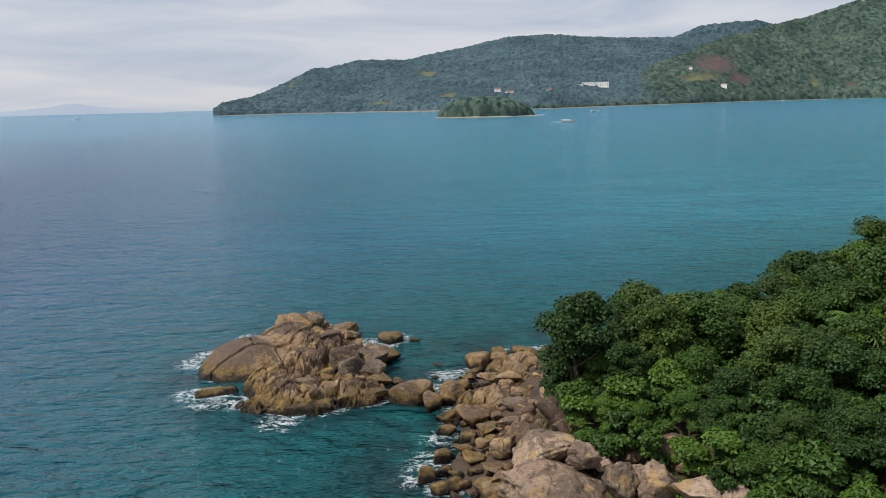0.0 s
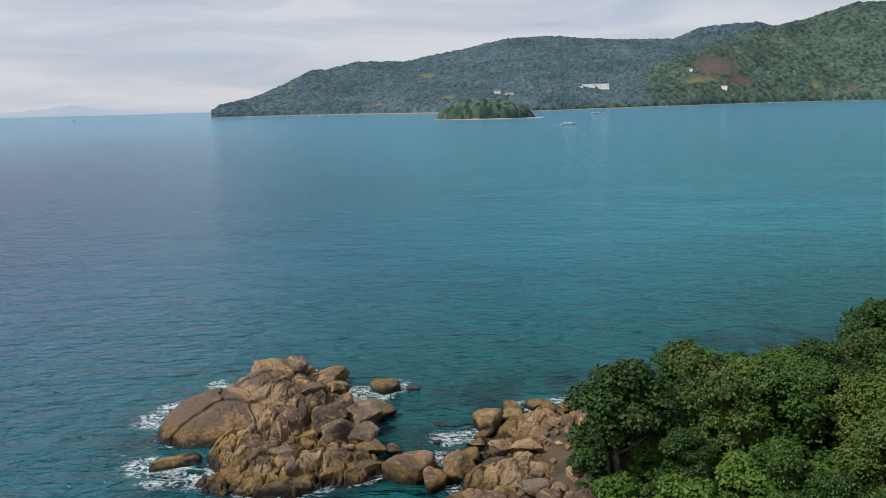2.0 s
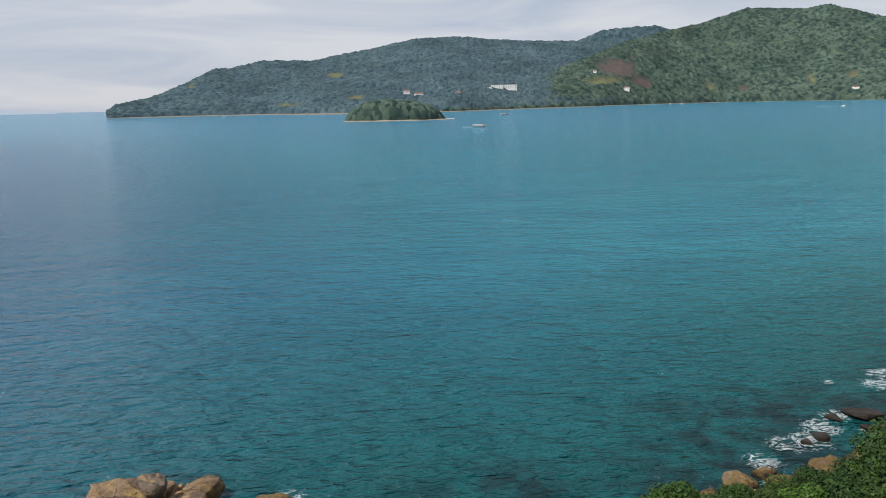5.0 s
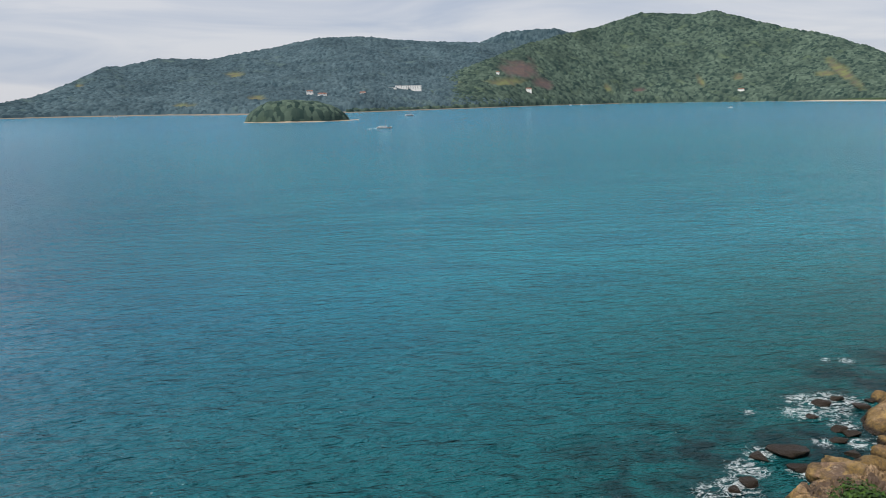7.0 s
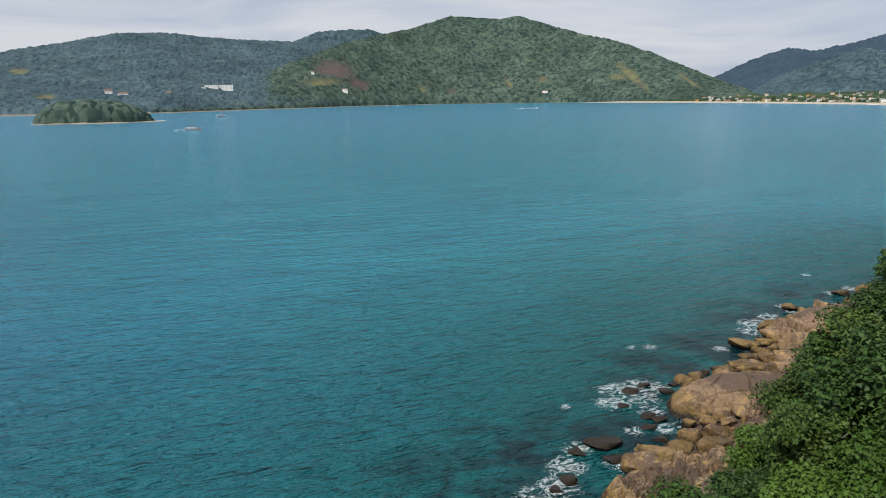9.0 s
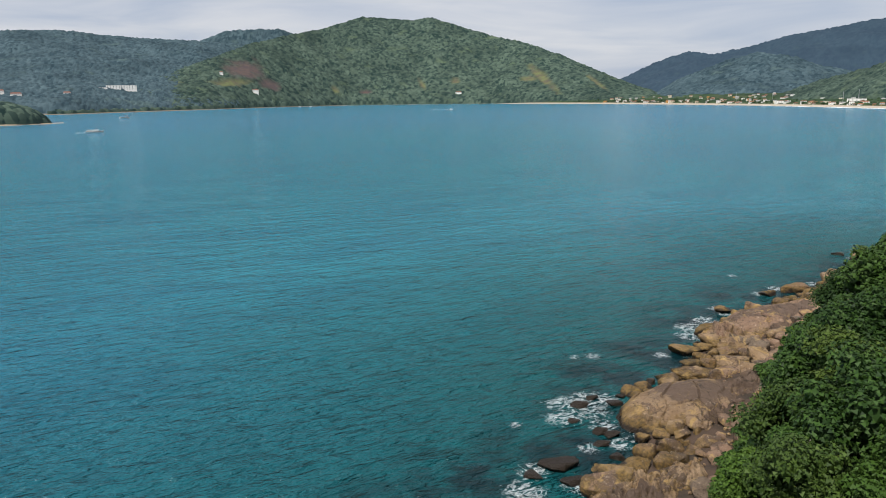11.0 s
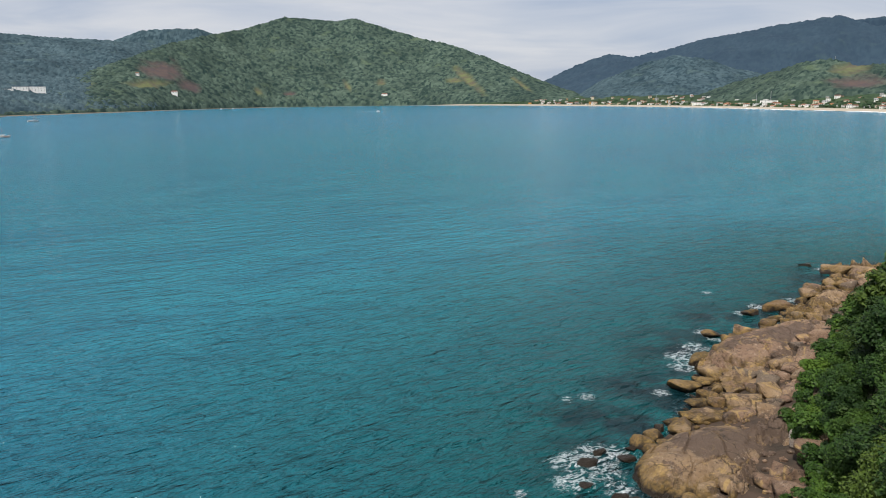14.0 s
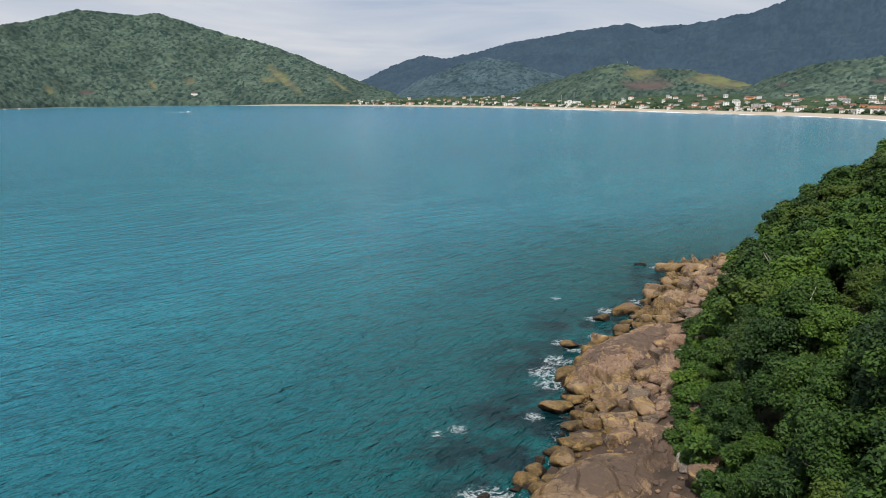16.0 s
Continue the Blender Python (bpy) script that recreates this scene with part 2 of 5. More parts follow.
def np_mesh(name, verts, faces, material, smooth=True, attrs=None):
    """A mesh of triangles or quads from arrays."""
    me = bpy.data.meshes.new(name)
    k = faces.shape[1]
    me.vertices.add(len(verts))
    me.vertices.foreach_set("co", np.asarray(verts, dtype=np.float32).ravel())
    me.loops.add(faces.size)
    me.loops.foreach_set("vertex_index", faces.ravel().astype(np.int32))
    me.polygons.add(len(faces))
    me.polygons.foreach_set("loop_start", np.arange(0, faces.size, k, dtype=np.int32))
    me.polygons.foreach_set("use_smooth", np.full(len(faces), smooth, dtype=bool))
    for key, value in (attrs or {}).items():
        a = me.attributes.new(key, "FLOAT", "POINT")
        a.data.foreach_set("value", np.asarray(value, dtype=np.float32).ravel())
    me.update(calc_edges=True)
    me.validate()
    me.materials.append(material)
    return me


def grid_faces(nu, nv):
    i = np.arange(nu * nv).reshape(nu, nv)
    return np.stack([i[:-1, :-1], i[1:, :-1], i[1:, 1:], i[:-1, 1:]], -1).reshape(-1, 4)


def hashed(ix, iy, seed):
    h = (ix.astype(np.int64) * 374761393 + iy.astype(np.int64) * 668265263 + seed * 982451653) & 0xFFFFFFFF
    h = ((h ^ (h >> 13)) * 1274126177) & 0xFFFFFFFF
    return ((h ^ (h >> 16)) & 0xFFFF) / 65535.0


def value_noise(x, y, seed=0, octaves=4):
    total, amp, norm = 0.0, 1.0, 0.0
    for o in range(octaves):
        ix, iy = np.floor(x), np.floor(y)
        fx, fy = x - ix, y - iy
        fx, fy = fx * fx * (3 - 2 * fx), fy * fy * (3 - 2 * fy)
        a, b = hashed(ix, iy, seed + o), hashed(ix + 1, iy, seed + o)
        c, d = hashed(ix, iy + 1, seed + o), hashed(ix + 1, iy + 1, seed + o)
        total = total + amp * ((a * (1 - fx) + b * fx) * (1 - fy) + (c * (1 - fx) + d * fx) * fy)
        norm += amp
        amp, x, y = amp * 0.5, x * 2.03 + 11.3, y * 2.03 + 5.7
    return total / norm


def canopy(x, y, cell, seed):
    """Round crowns on a loose grid: the height (0 to 1) and the tone of the crown that stands out at each place."""
    gx, gy = np.floor(x / cell), np.floor(y / cell)
    best, tone = np.zeros_like(x), np.zeros_like(x)
    for i in (-1, 0, 1):
        for j in (-1, 0, 1):
            cx, cy = gx + i, gy + j
            px, py = (cx + hashed(cx, cy, seed)) * cell, (cy + hashed(cx, cy, seed + 1)) * cell
            size = 0.45 + 0.55 * hashed(cx, cy, seed + 2)
            d2 = ((x - px) ** 2 + (y - py) ** 2) / (cell * 0.85 * (0.6 + 0.5 * size)) ** 2
            h = size * np.sqrt(np.clip(1 - d2, 0, 1))
            tone = np.where(h > best, hashed(cx, cy, seed + 3), tone)
            best = np.maximum(best, h)
    return best, tone


def inside(px, py, poly):
    res = np.zeros(px.shape, dtype=bool)
    for (x0, y0), (x1, y1) in zip(poly, poly[1:] + poly[:1]):
        if y0 != y1:
            res ^= ((y0 > py) != (y1 > py)) & (px < (x1 - x0) * (py - y0) / (y1 - y0) + x0)
    return res


def edge_distance(px, py, poly):
    best = np.full(px.shape, 1e9)
    for (x0, y0), (x1, y1) in zip(poly, poly[1:] + poly[:1]):
        dx, dy = x1 - x0, y1 - y0
        t = np.clip(((px - x0) * dx + (py - y0) * dy) / (dx * dx + dy * dy), 0, 1)
        best = np.minimum(best, np.hypot(px - x0 - t * dx, py - y0 - t * dy))
    return best


# ---- the plan of the near coast ----
SHORE = [(1, 57), (-0.5, 60.5), (0.8, 66), (0.5, 72), (2, 75), (0.5, 78), (3.5, 84), (5, 89), (9, 91), (15, 90), (24, 90), (33, 93),
         (41, 96), (49, 97), (54, 99), (60, 103), (67, 104.5), (69, 108), (72.5, 112.5), (79, 116), (88, 117.5), (95, 120.5), (104, 125),
         (113, 127.5), (122, 129.5), (131, 128), (142, 131), (153, 132), (165, 135), (178, 137), (190, 134), (202, 124), (240, 105),
         (300, 92), (330, 40), (330, -80), (150, -60), (80, 0), (45, 26), (26, 37), (15, 44), (7, 50)]
FOREST = [(9.6, 65), (10, 59), (13, 56), (16.5, 54.5), (19, 51.5), (22, 48.5), (32, 41), (50, 31), (86, 6), (155, -45), (320, -65),
          (320, 40), (292, 84), (236, 96), (197, 115), (170, 118.5), (138, 116.5), (116, 111.5), (99, 106.5), (85, 101.5), (77, 95.5),
          (68, 93.5), (60, 89.5), (50, 85.5), (42, 83.5), (33, 82), (24, 79), (15, 77), (10, 72)]


def ground_height(x, y):
    x, y = np.asarray(x, float), np.asarray(y, float)
    d = edge_distance(x, y, SHORE)
    land = inside(x, y, SHORE)
    up = np.where(d < 14, 0.2 * d, np.where(d < 60, 2.8 + 0.55 * (d - 14), 28.1 + 0.2 * (d - 60)))
    wood = np.where(inside(x, y, FOREST), edge_distance(x, y, FOREST), 0)
    up = up + np.clip(wood * 0.5, 0, 2.5)
    # the headland is a low plateau, the coast behind it climbs to a ridge
    tip = np.clip((46 - x) / 14, 0, 1)
    plateau = np.where(wood > 0, 2.2 + np.clip(wood * 0.9, 0, 3.2) + 0.07 * d, 0.2 * np.minimum(d, 14))
    up = up * (1 - tip) + plateau * tip
    up = up + (8.0 * np.exp(-((x - 66) / 19) ** 2 - ((y - 80) / 10) ** 2) + 5 * np.exp(-((x - 170) / 45) ** 2 - ((y - 92) / 18) ** 2)) * np.clip(wood / 6, 0, 1)
    up = up + (value_noise(x / 6, y / 6, 3) - 0.5) * np.clip(d / 6, 0, 1) * 1.4
    return np.where(land, up, -0.35 * d - 0.05)


# ---- the plan of the bare rock masses ----
# each mass: lumps of (x, y, half length, half width, turn, top, how broken), and patches of dark crust (x, y, half length, half width, turn)
CRAGS = {
    "islet": ([(-24.3, 89.6, 7.2, 6.3, 35, 3.3, 0.0), (-20.3, 93.6, 6.6, 6.0, 40, 3.9, 0.25), (-15.8, 87.5, 4.9, 8.6, -22, 3.5, 1.0), (-12.2, 87.0, 4.2, 5.6, -20, 2.7, 1.0),
               (-19.6, 81.8, 4.6, 5.2, 20, 2.1, 0.5), (-15.6, 77.2, 5.6, 4.2, -10, 2.0, 0.85), (-10.2, 78.4, 4.2, 3.4, 0, 2.1, 0.9), (-20.3, 75.6, 3.6, 1.9, -20, 0.7, 0.8),
               (-17.0, 98.5, 4.2, 3.4, 10, 1.6, 0.9)],
              [(-26.0, 88.0, 4.2, 4.0, 30), (-20.5, 93.5, 3.4, 2.5, 30)]),
    "tip": ([(8.0, 85.8, 5.2, 2.7, 32, 1.9, 0.35), (5.3, 75.2, 5.0, 3.0, 3, 2.3, 0.35), (8.5, 79.5, 3.6, 2.6, 20, 2.2, 0.6)], []),
    "cove": ([(56.3, 97.2, 9.6, 4.4, 12, 2.5, 0.6), (62.5, 97.2, 4.0, 3.2, 10, 2.8, 0.7)], [(55.0, 95.6, 4.5, 1.7, 12)]),
    "whaleback": ([(79.0, 108.6, 10.4, 6.4, -8, 3.4, 0.0), (87.0, 105.4, 6.6, 4.6, -12, 4.1, 0.55), (77.5, 103.6, 6.5, 2.8, 4, 2.6, 0.9)],
                  [(79.5, 108.6, 5.6, 3.2, -12), (88.0, 105.5, 5.0, 3.2, -12)]),
    "ledge": ([(117.0, 122.6, 15.5, 6.6, 0, 3.3, 0.12), (105.2, 122.6, 5.2, 4.2, 20, 2.3, 0.9), (127.5, 121.4, 8.0, 5.5, -8, 3.2, 0.2)],
              [(121.0, 121.5, 6.0, 2.6, -4)]),
    "far_ledge": ([(152.8, 128.2, 7.0, 4.2, 0, 2.5, 0.3), (141.0, 127.0, 7.0, 4.5, 0, 2.0, 0.9)], []),
    "point": ([(184.0, 137.0, 5.5, 2.8, -35, 1.7, 1.0), (190.5, 131.5, 6.0, 3.2, -35, 1.9, 1.0)], []),
}


def chips(u, v, seed):
    """Cells of a loose grid: nearest distance, gap to the next cell, a chance value and the offset from the cell's middle."""
    gu, gv = np.floor(u), np.floor(v)
    f1, f2 = np.full(u.shape, 9.0), np.full(u.shape, 9.0)
    luck, du, dv = np.zeros_like(u), np.zeros_like(u), np.zeros_like(u)
    for i in (-1, 0, 1):
        for j in (-1, 0, 1):
            cu, cv = gu + i, gv + j
            pu, pv = cu + hashed(cu, cv, seed), cv + hashed(cu, cv, seed + 1)
            d = np.hypot(u - pu, v - pv)
            near = d < f1
            f2 = np.where(near, f1, np.minimum(f2, d))
            luck = np.where(near, hashed(cu, cv, seed + 2), luck)
            du, dv = np.where(near, u - pu, du), np.where(near, v - pv, dv)
            f1 = np.where(near, d, f1)
    return f2 - f1, luck, du, dv


def turned(x, y, cx, cy, turn):
    c, s_ = math.cos(radians(turn)), math.sin(radians(turn))
    return (x - cx) * c + (y - cy) * s_, (y - cy) * c - (x - cx) * s_


def crag_height(x, y, lumps, detail=True):
    """Domes and broken ledges of one rock mass; below zero is under water."""
    wob = (value_noise(x / 3.1, y / 3.1, 211, 4) - 0.5) * 0.5 if detail else 0.0
    best, rough = np.full(x.shape, -9.0), np.zeros_like(x)
    for cx, cy, rx, ry, turn, top, broken in lumps:
        u, v = turned(x, y, cx, cy, turn)
        r = np.hypot(u / rx, v / ry) + wob * (0.25 + 0.5 * broken)
        h = np.where(r < 1, (top + 0.9) * np.sqrt(np.clip(1 - r * r, 0, 1)) ** 1.15 - 0.9, -0.9 - (r - 1) * min(rx, ry) * 0.7)
        rough = np.where(h > best - 0.35, broken * np.clip((h - best + 0.35) / 0.7, 0, 1) + rough * (1 - np.clip((h - best + 0.35) / 0.7, 0, 1)), rough)
        best = np.maximum(best, h)
    if not detail:
        return best
    bend = (value_noise(x / 2.3, y / 2.3, 223, 3) - 0.5) * 1.6
    # big joint-bounded blocks, tilted, then smaller ones
    u, v = turned(x + bend, y - bend * 0.6, 0, 0, 38)
    gap, luck, du, dv = chips(u / 3.4, v / 1.7, 231)
    best = best + rough * ((luck - 0.5) * 1.45 + du * (luck - 0.3) * 0.9 + dv * 0.75) - rough * 1.15 * np.clip(1 - gap / 0.15, 0, 1)
    gap2, luck2, du2, dv2 = chips(u / 1.3 + 0.4, v / 0.7, 241)
    best = best + rough * ((luck2 - 0.5) * 0.42 + dv2 * 0.25) - rough * 0.5 * np.clip(1 - gap2 / 0.18, 0, 1)
    # long joints across the smooth backs
    gap3, luck3, du3, dv3 = chips(u / 7.5, v / 4.2, 251)
    best = best + (luck3 - 0.5) * 0.3 - 0.6 * np.clip(1 - gap3 / 0.05, 0, 1) * (luck3 > 0.25)
    sheet = value_noise(x / 2.6, y / 2.6, 261, 2)
    best = best + np.floor(sheet * 7) * 0.05 - 0.17
    return best + (value_noise(x / 0.9, y / 0.9, 271, 4) - 0.5) * (0.16 + 0.3 * rough)


# ---- sea ----
FOAM_SPOTS = [(-32.2, 90.5, 3.4), (-31.2, 93.8, 2.8), (-28.2, 100.6, 2.4), (-26.4, 78.4, 4.0), (-29.4, 79.8, 3.0), (-23.0, 77.6, 3.2), (-17.5, 71.8, 3.0),
              (-9.4, 96.4, 3.6), (-7.0, 98.8, 3.0), (-11.0, 98.0, 2.0), (-15.5, 99.5, 1.6), (-1.4, 80.4, 1.8), (-0.6, 84.6, 2.6), (2.2, 85.0, 2.4), (8.5, 91.6, 3.4), (4.6, 88.6, 2.4),
              (-0.3, 74.6, 1.4), (-1.8, 62.4, 3.2), (-0.6, 58.2, 2.6), (-3.4, 59.6, 2.0), (-1.6, 67.5, 2.0), (12.1, 93.2, 2.4)]
FOAM_MORE = [(68.2, 119.6, 3.2), (65.3, 116.2, 3.0), (71.8, 119.0, 3.0), (73.6, 117.4, 2.4), (69.2, 116.2, 3.2), (67.6, 112.2, 2.2), (65.6, 107.6, 2.2), (53.8, 108.6, 2.2), (50.6, 106.0, 2.8),
             (47.4, 103.2, 3.0), (44.4, 102.8, 2.6), (55.6, 103.9, 2.2), (83.5, 129.8, 1.5), (59.4, 118.1, 1.2), (81.0, 130.8, 1.2), (103.0, 127.6, 3.2), (106.5, 130.4, 3.4), (111.5, 131.4, 3.0),
             (118.0, 131.6, 2.4), (119.4, 134.6, 2.4), (125.5, 131.6, 2.0), (140.6, 136.4, 2.8), (134.5, 136.2, 2.0), (143.0, 148.3, 1.4), (149.6, 134.4, 2.2), (180.0, 142.5, 2.0),
             (92.0, 124.2, 1.6), (62.0, 109.0, 1.6), (40.0, 99.6, 2.4)]
REEFS = [(40, 108, 9), (48, 112, 8), (60, 110, 10), (78, 123, 9), (92, 128, 8), (110, 134, 9), (130, 138, 9), (2, 84, 7), (14, 96, 8), (36, 101, 9)]


def axis(lo, hi, step, far, growth=1.16):
    mid = list(np.arange(lo, hi + step, step))
    for sign, start, bucket in ((1, mid[-1], []), (-1, mid[0], [])):
        v, s = start, step
        while abs(v) < far:
            s *= growth
            v += sign * s
            bucket.append(v)
        mid = mid + bucket if sign > 0 else bucket[::-1] + mid
    return np.array(mid)


gx, gy = np.meshgrid(axis(-45, 205, 0.8, 5600), axis(48, 160, 0.8, 5600), indexing="ij")
foam = np.zeros_like(gx)
for fx, fy, fr in FOAM_SPOTS + FOAM_MORE:
    foam = np.maximum(foam, np.clip(1.0 - np.hypot(gx - fx, gy - fy) / fr, 0, 0.46))
sd = edge_distance(gx, gy, SHORE)
on_land = inside(gx, gy, SHORE)
foam = np.maximum(foam, np.where(on_land, 0, np.clip(0.34 - sd / 8, 0, 0.34)))
reef = np.zeros_like(gx)
for fx, fy, fr in REEFS:
    reef = np.maximum(reef, np.clip(1.3 - np.hypot(gx - fx, gy - fy) / fr, 0, 1))
reef = np.maximum(reef, np.clip(1.3 - sd / 11, 0, 1) * 0.95)
for lumps, patches in CRAGS.values():
    under = crag_height(gx, gy, lumps, False)
    lapping = np.clip(1 + (under + 0.2) / 1.1, 0, 1) * (value_noise(gx / 6, gy / 6, 301, 2) - 0.18)
    foam = np.maximum(foam, np.clip(lapping * 0.75, 0, 0.5))
    reef = np.maximum(reef, np.clip(1.1 + under / 5, 0, 1) * 0.9)
# weight of the green, darkened water along the coast
inshore = np.clip(1.1 - sd / 80, 0, 1) * 0.93
offing = np.clip((sd - 220) / 900, 0, 1)
lift = 0.10 * (value_noise(gx / 7 + gy / 19, gy / 4, 5, 3) - 0.5) * np.clip(1 - sd / 250, 0, 1) - 0.02
me = np_mesh("water", np.stack([gx, gy, lift], -1).reshape(-1, 3), grid_faces(*gx.shape), SEA, True,
             {"foam": foam, "reef": reef, "inshore": inshore, "offing": offing})
tagged(new("water", me), "rippled teal and blue sea water of the bay", "sea", kind="structure")

# ---- land under the near forest ----
lx, ly = np.meshgrid(np.arange(-8, 336, 1.6), np.arange(-86, 146, 1.6), indexing="ij")
lz = ground_height(lx, ly)
f4 = grid_faces(*lx.shape)
keep = lz.ravel()[f4].max(1) > -1.6
s = Shader("coastal_ground", 0.95)
c = s.mix(s.span(s.noise(0.5, 6), 0.4, 0.62), (0.075, 0.05, 0.036), (0.04, 0.03, 0.022))
c = s.mix(s.attr("wooded"), c, s.mix(s.noise(1.3, 4), (0.04, 0.03, 0.017), (0.03, 0.042, 0.014)))
s.relief((s.noise(1.4, 6), 0.7, 0.5))
me = np_mesh("ground", np.stack([lx, ly, lz], -1).reshape(-1, 3), f4[keep], s.done(c), True, {"wooded": inside(lx, ly, FOREST) * 1.0})
tagged(new("ground", me), "rocky soil of the wooded headland", "ground", kind="structure")

# ---- far hills round the bay ----
EYE = (8.0, 50.0, 36.0)
# bearing from north and distance of the shore round the bay
BAY = [(-40, 2500), (-17.3, 2480), (-12, 2500), (-6, 2450), (-3, 2300), (3, 2250), (8, 2330), (13, 2600), (17, 2850), (21.7, 3300),
       (27, 3700), (32, 3850), (37.5, 3850), (45, 3400), (52, 2870), (59, 2380), (62.5, 2130), (70.5, 1720), (74, 1590), (78, 1470),
       (84, 1220), (95, 950), (110, 800)]
BAY_B, BAY_D = np.array([b for b, d in BAY]), np.array([d for b, d in BAY])


def bay_shore(b):
    return np.interp(b, BAY_B, BAY_D)


def place(b, d):
    return EYE[0] + d * math.sin(radians(b)), EYE[1] + d * math.cos(radians(b))


HILLS = {}


def hill_height(name, b, d):
    bs, d0, d1, z = HILLS[name]
    i = int(np.clip(np.searchsorted(bs, b), 0, len(bs) - 1))
    j = int(np.clip((d - d0[i]) / (d1[i] - d0[i]) / 1.18 * (z.shape[1] - 1), 0, z.shape[1] - 1))
    return float(z[i, j])


def hill(name, label, crest, foot, material, cell=12.0, tall=10.0, seed=1, shape=0.8, rough=0.5, fields=(), scars=(), kind="structure", rows=120, shelf=0.0):
    """A wooded hill: crest rows of bearing, rise in degrees and distance; foot(bearing) gives where the slope begins."""
    cb = np.array([r[0] for r in crest])
    b = np.arange(cb[0], cb[-1], 0.075)
    e_top = np.interp(b, cb, [r[1] for r in crest])
    d_top = np.interp(b, cb, [r[2] for r in crest])
    e_top = e_top + (value_noise(b * 2.2, b * 0 + seed, seed, 3) - 0.5) * 0.10
    s = np.linspace(0, 1.18, rows)
    B, S = np.meshgrid(b, s, indexing="ij")
    D0 = foot(b)[:, None]
    R = D0 + (d_top[:, None] - D0) * S
    X, Y = EYE[0] + R * np.sin(np.radians(B)), EYE[1] + R * np.cos(np.radians(B))
    e0 = -np.degrees(np.arctan2(EYE[2] - shelf, D0))
    g = np.clip(S, 0, 1) ** shape
    spur = (value_noise(X / 260, Y / 260, seed + 7, 4) - 0.5) * 2
    E = e0 + (e_top[:, None] - e0) * g + rough * spur * np.clip(S * (1 - S) * 4, 0, 1) * np.clip(e_top[:, None] / 4, 0.1, 1)
    E = np.minimum(E, np.maximum(e_top[:, None], e0 + 0.02))
    Z = EYE[2] + R * np.tan(np.radians(E))
    Z = np.where(S > 1, Z - (S - 1) * 900, Z)
    grass, bare = np.zeros_like(X), np.zeros_like(X)
    ragged = (value_noise(X / 40, Y / 40, seed + 3, 3) - 0.5) * 0.9
    for which, rows_ in ((grass, fields), (bare, scars)):
        for fb, fe, rb, re, lean in rows_:
            u, v = (B - fb) + lean * (E - fe), (E - fe)
            which[:] = np.maximum(which, np.clip((1 - np.hypot(u / rb, v / re) + ragged) * 1.6, 0, 1))
    bump, tone = canopy(X, Y, cell, seed)
    HILLS[name] = (b, D0[:, 0], d_top, Z)
    Z = Z + np.where(S > 0.015, (bump * tall) * (1 - np.maximum(grass, bare)) , 0)
    me = np_mesh(name, np.stack([X, Y, Z], -1).reshape(-1, 3), grid_faces(*X.shape), material, True, {"tone": tone, "grass": grass, "bare": bare})
    return tagged(new(name, me), label, "hill", kind=kind)


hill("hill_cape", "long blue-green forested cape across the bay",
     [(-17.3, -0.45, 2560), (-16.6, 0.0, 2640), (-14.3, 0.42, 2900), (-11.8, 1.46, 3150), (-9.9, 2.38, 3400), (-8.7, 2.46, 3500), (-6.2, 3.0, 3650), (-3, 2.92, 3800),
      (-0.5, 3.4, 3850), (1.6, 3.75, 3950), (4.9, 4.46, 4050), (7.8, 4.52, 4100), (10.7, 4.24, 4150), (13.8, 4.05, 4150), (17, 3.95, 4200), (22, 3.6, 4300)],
     bay_shore, FOREST_FAR_HAZE, seed=11, fields=((-1.2, 1.9, 0.8, 0.25, 0), (-5.0, -0.25, 0.9, 0.18, 0), (-11.5, 1.2, 0.3, 0.15, 0), (0.2, 0.2, 0.7, 0.2, 0)), shape=0.75)
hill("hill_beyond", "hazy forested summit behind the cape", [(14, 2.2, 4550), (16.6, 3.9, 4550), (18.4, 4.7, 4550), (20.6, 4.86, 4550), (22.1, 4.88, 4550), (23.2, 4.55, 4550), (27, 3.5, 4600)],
     lambda b: b * 0 + 4150, FOREST_FAR_HAZE, seed=23, rows=50)
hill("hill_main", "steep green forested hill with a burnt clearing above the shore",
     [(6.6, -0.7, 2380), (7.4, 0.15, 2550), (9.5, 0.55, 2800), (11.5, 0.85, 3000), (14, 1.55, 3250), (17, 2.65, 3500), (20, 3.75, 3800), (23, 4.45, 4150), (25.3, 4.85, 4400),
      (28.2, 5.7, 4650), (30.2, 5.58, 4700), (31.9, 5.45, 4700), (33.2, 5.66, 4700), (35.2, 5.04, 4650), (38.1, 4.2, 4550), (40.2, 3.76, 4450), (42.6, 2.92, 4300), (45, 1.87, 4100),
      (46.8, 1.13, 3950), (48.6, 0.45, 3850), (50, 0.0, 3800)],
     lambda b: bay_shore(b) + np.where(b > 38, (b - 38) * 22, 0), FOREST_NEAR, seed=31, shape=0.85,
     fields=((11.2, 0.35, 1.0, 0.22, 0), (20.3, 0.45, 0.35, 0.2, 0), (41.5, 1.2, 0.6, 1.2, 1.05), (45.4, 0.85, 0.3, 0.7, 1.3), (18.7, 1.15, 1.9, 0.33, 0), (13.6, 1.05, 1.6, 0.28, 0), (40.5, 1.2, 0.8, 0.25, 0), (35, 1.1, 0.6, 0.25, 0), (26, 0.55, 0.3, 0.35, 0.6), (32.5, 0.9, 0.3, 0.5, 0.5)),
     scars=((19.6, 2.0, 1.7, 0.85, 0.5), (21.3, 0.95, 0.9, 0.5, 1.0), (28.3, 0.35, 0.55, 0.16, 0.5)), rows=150)
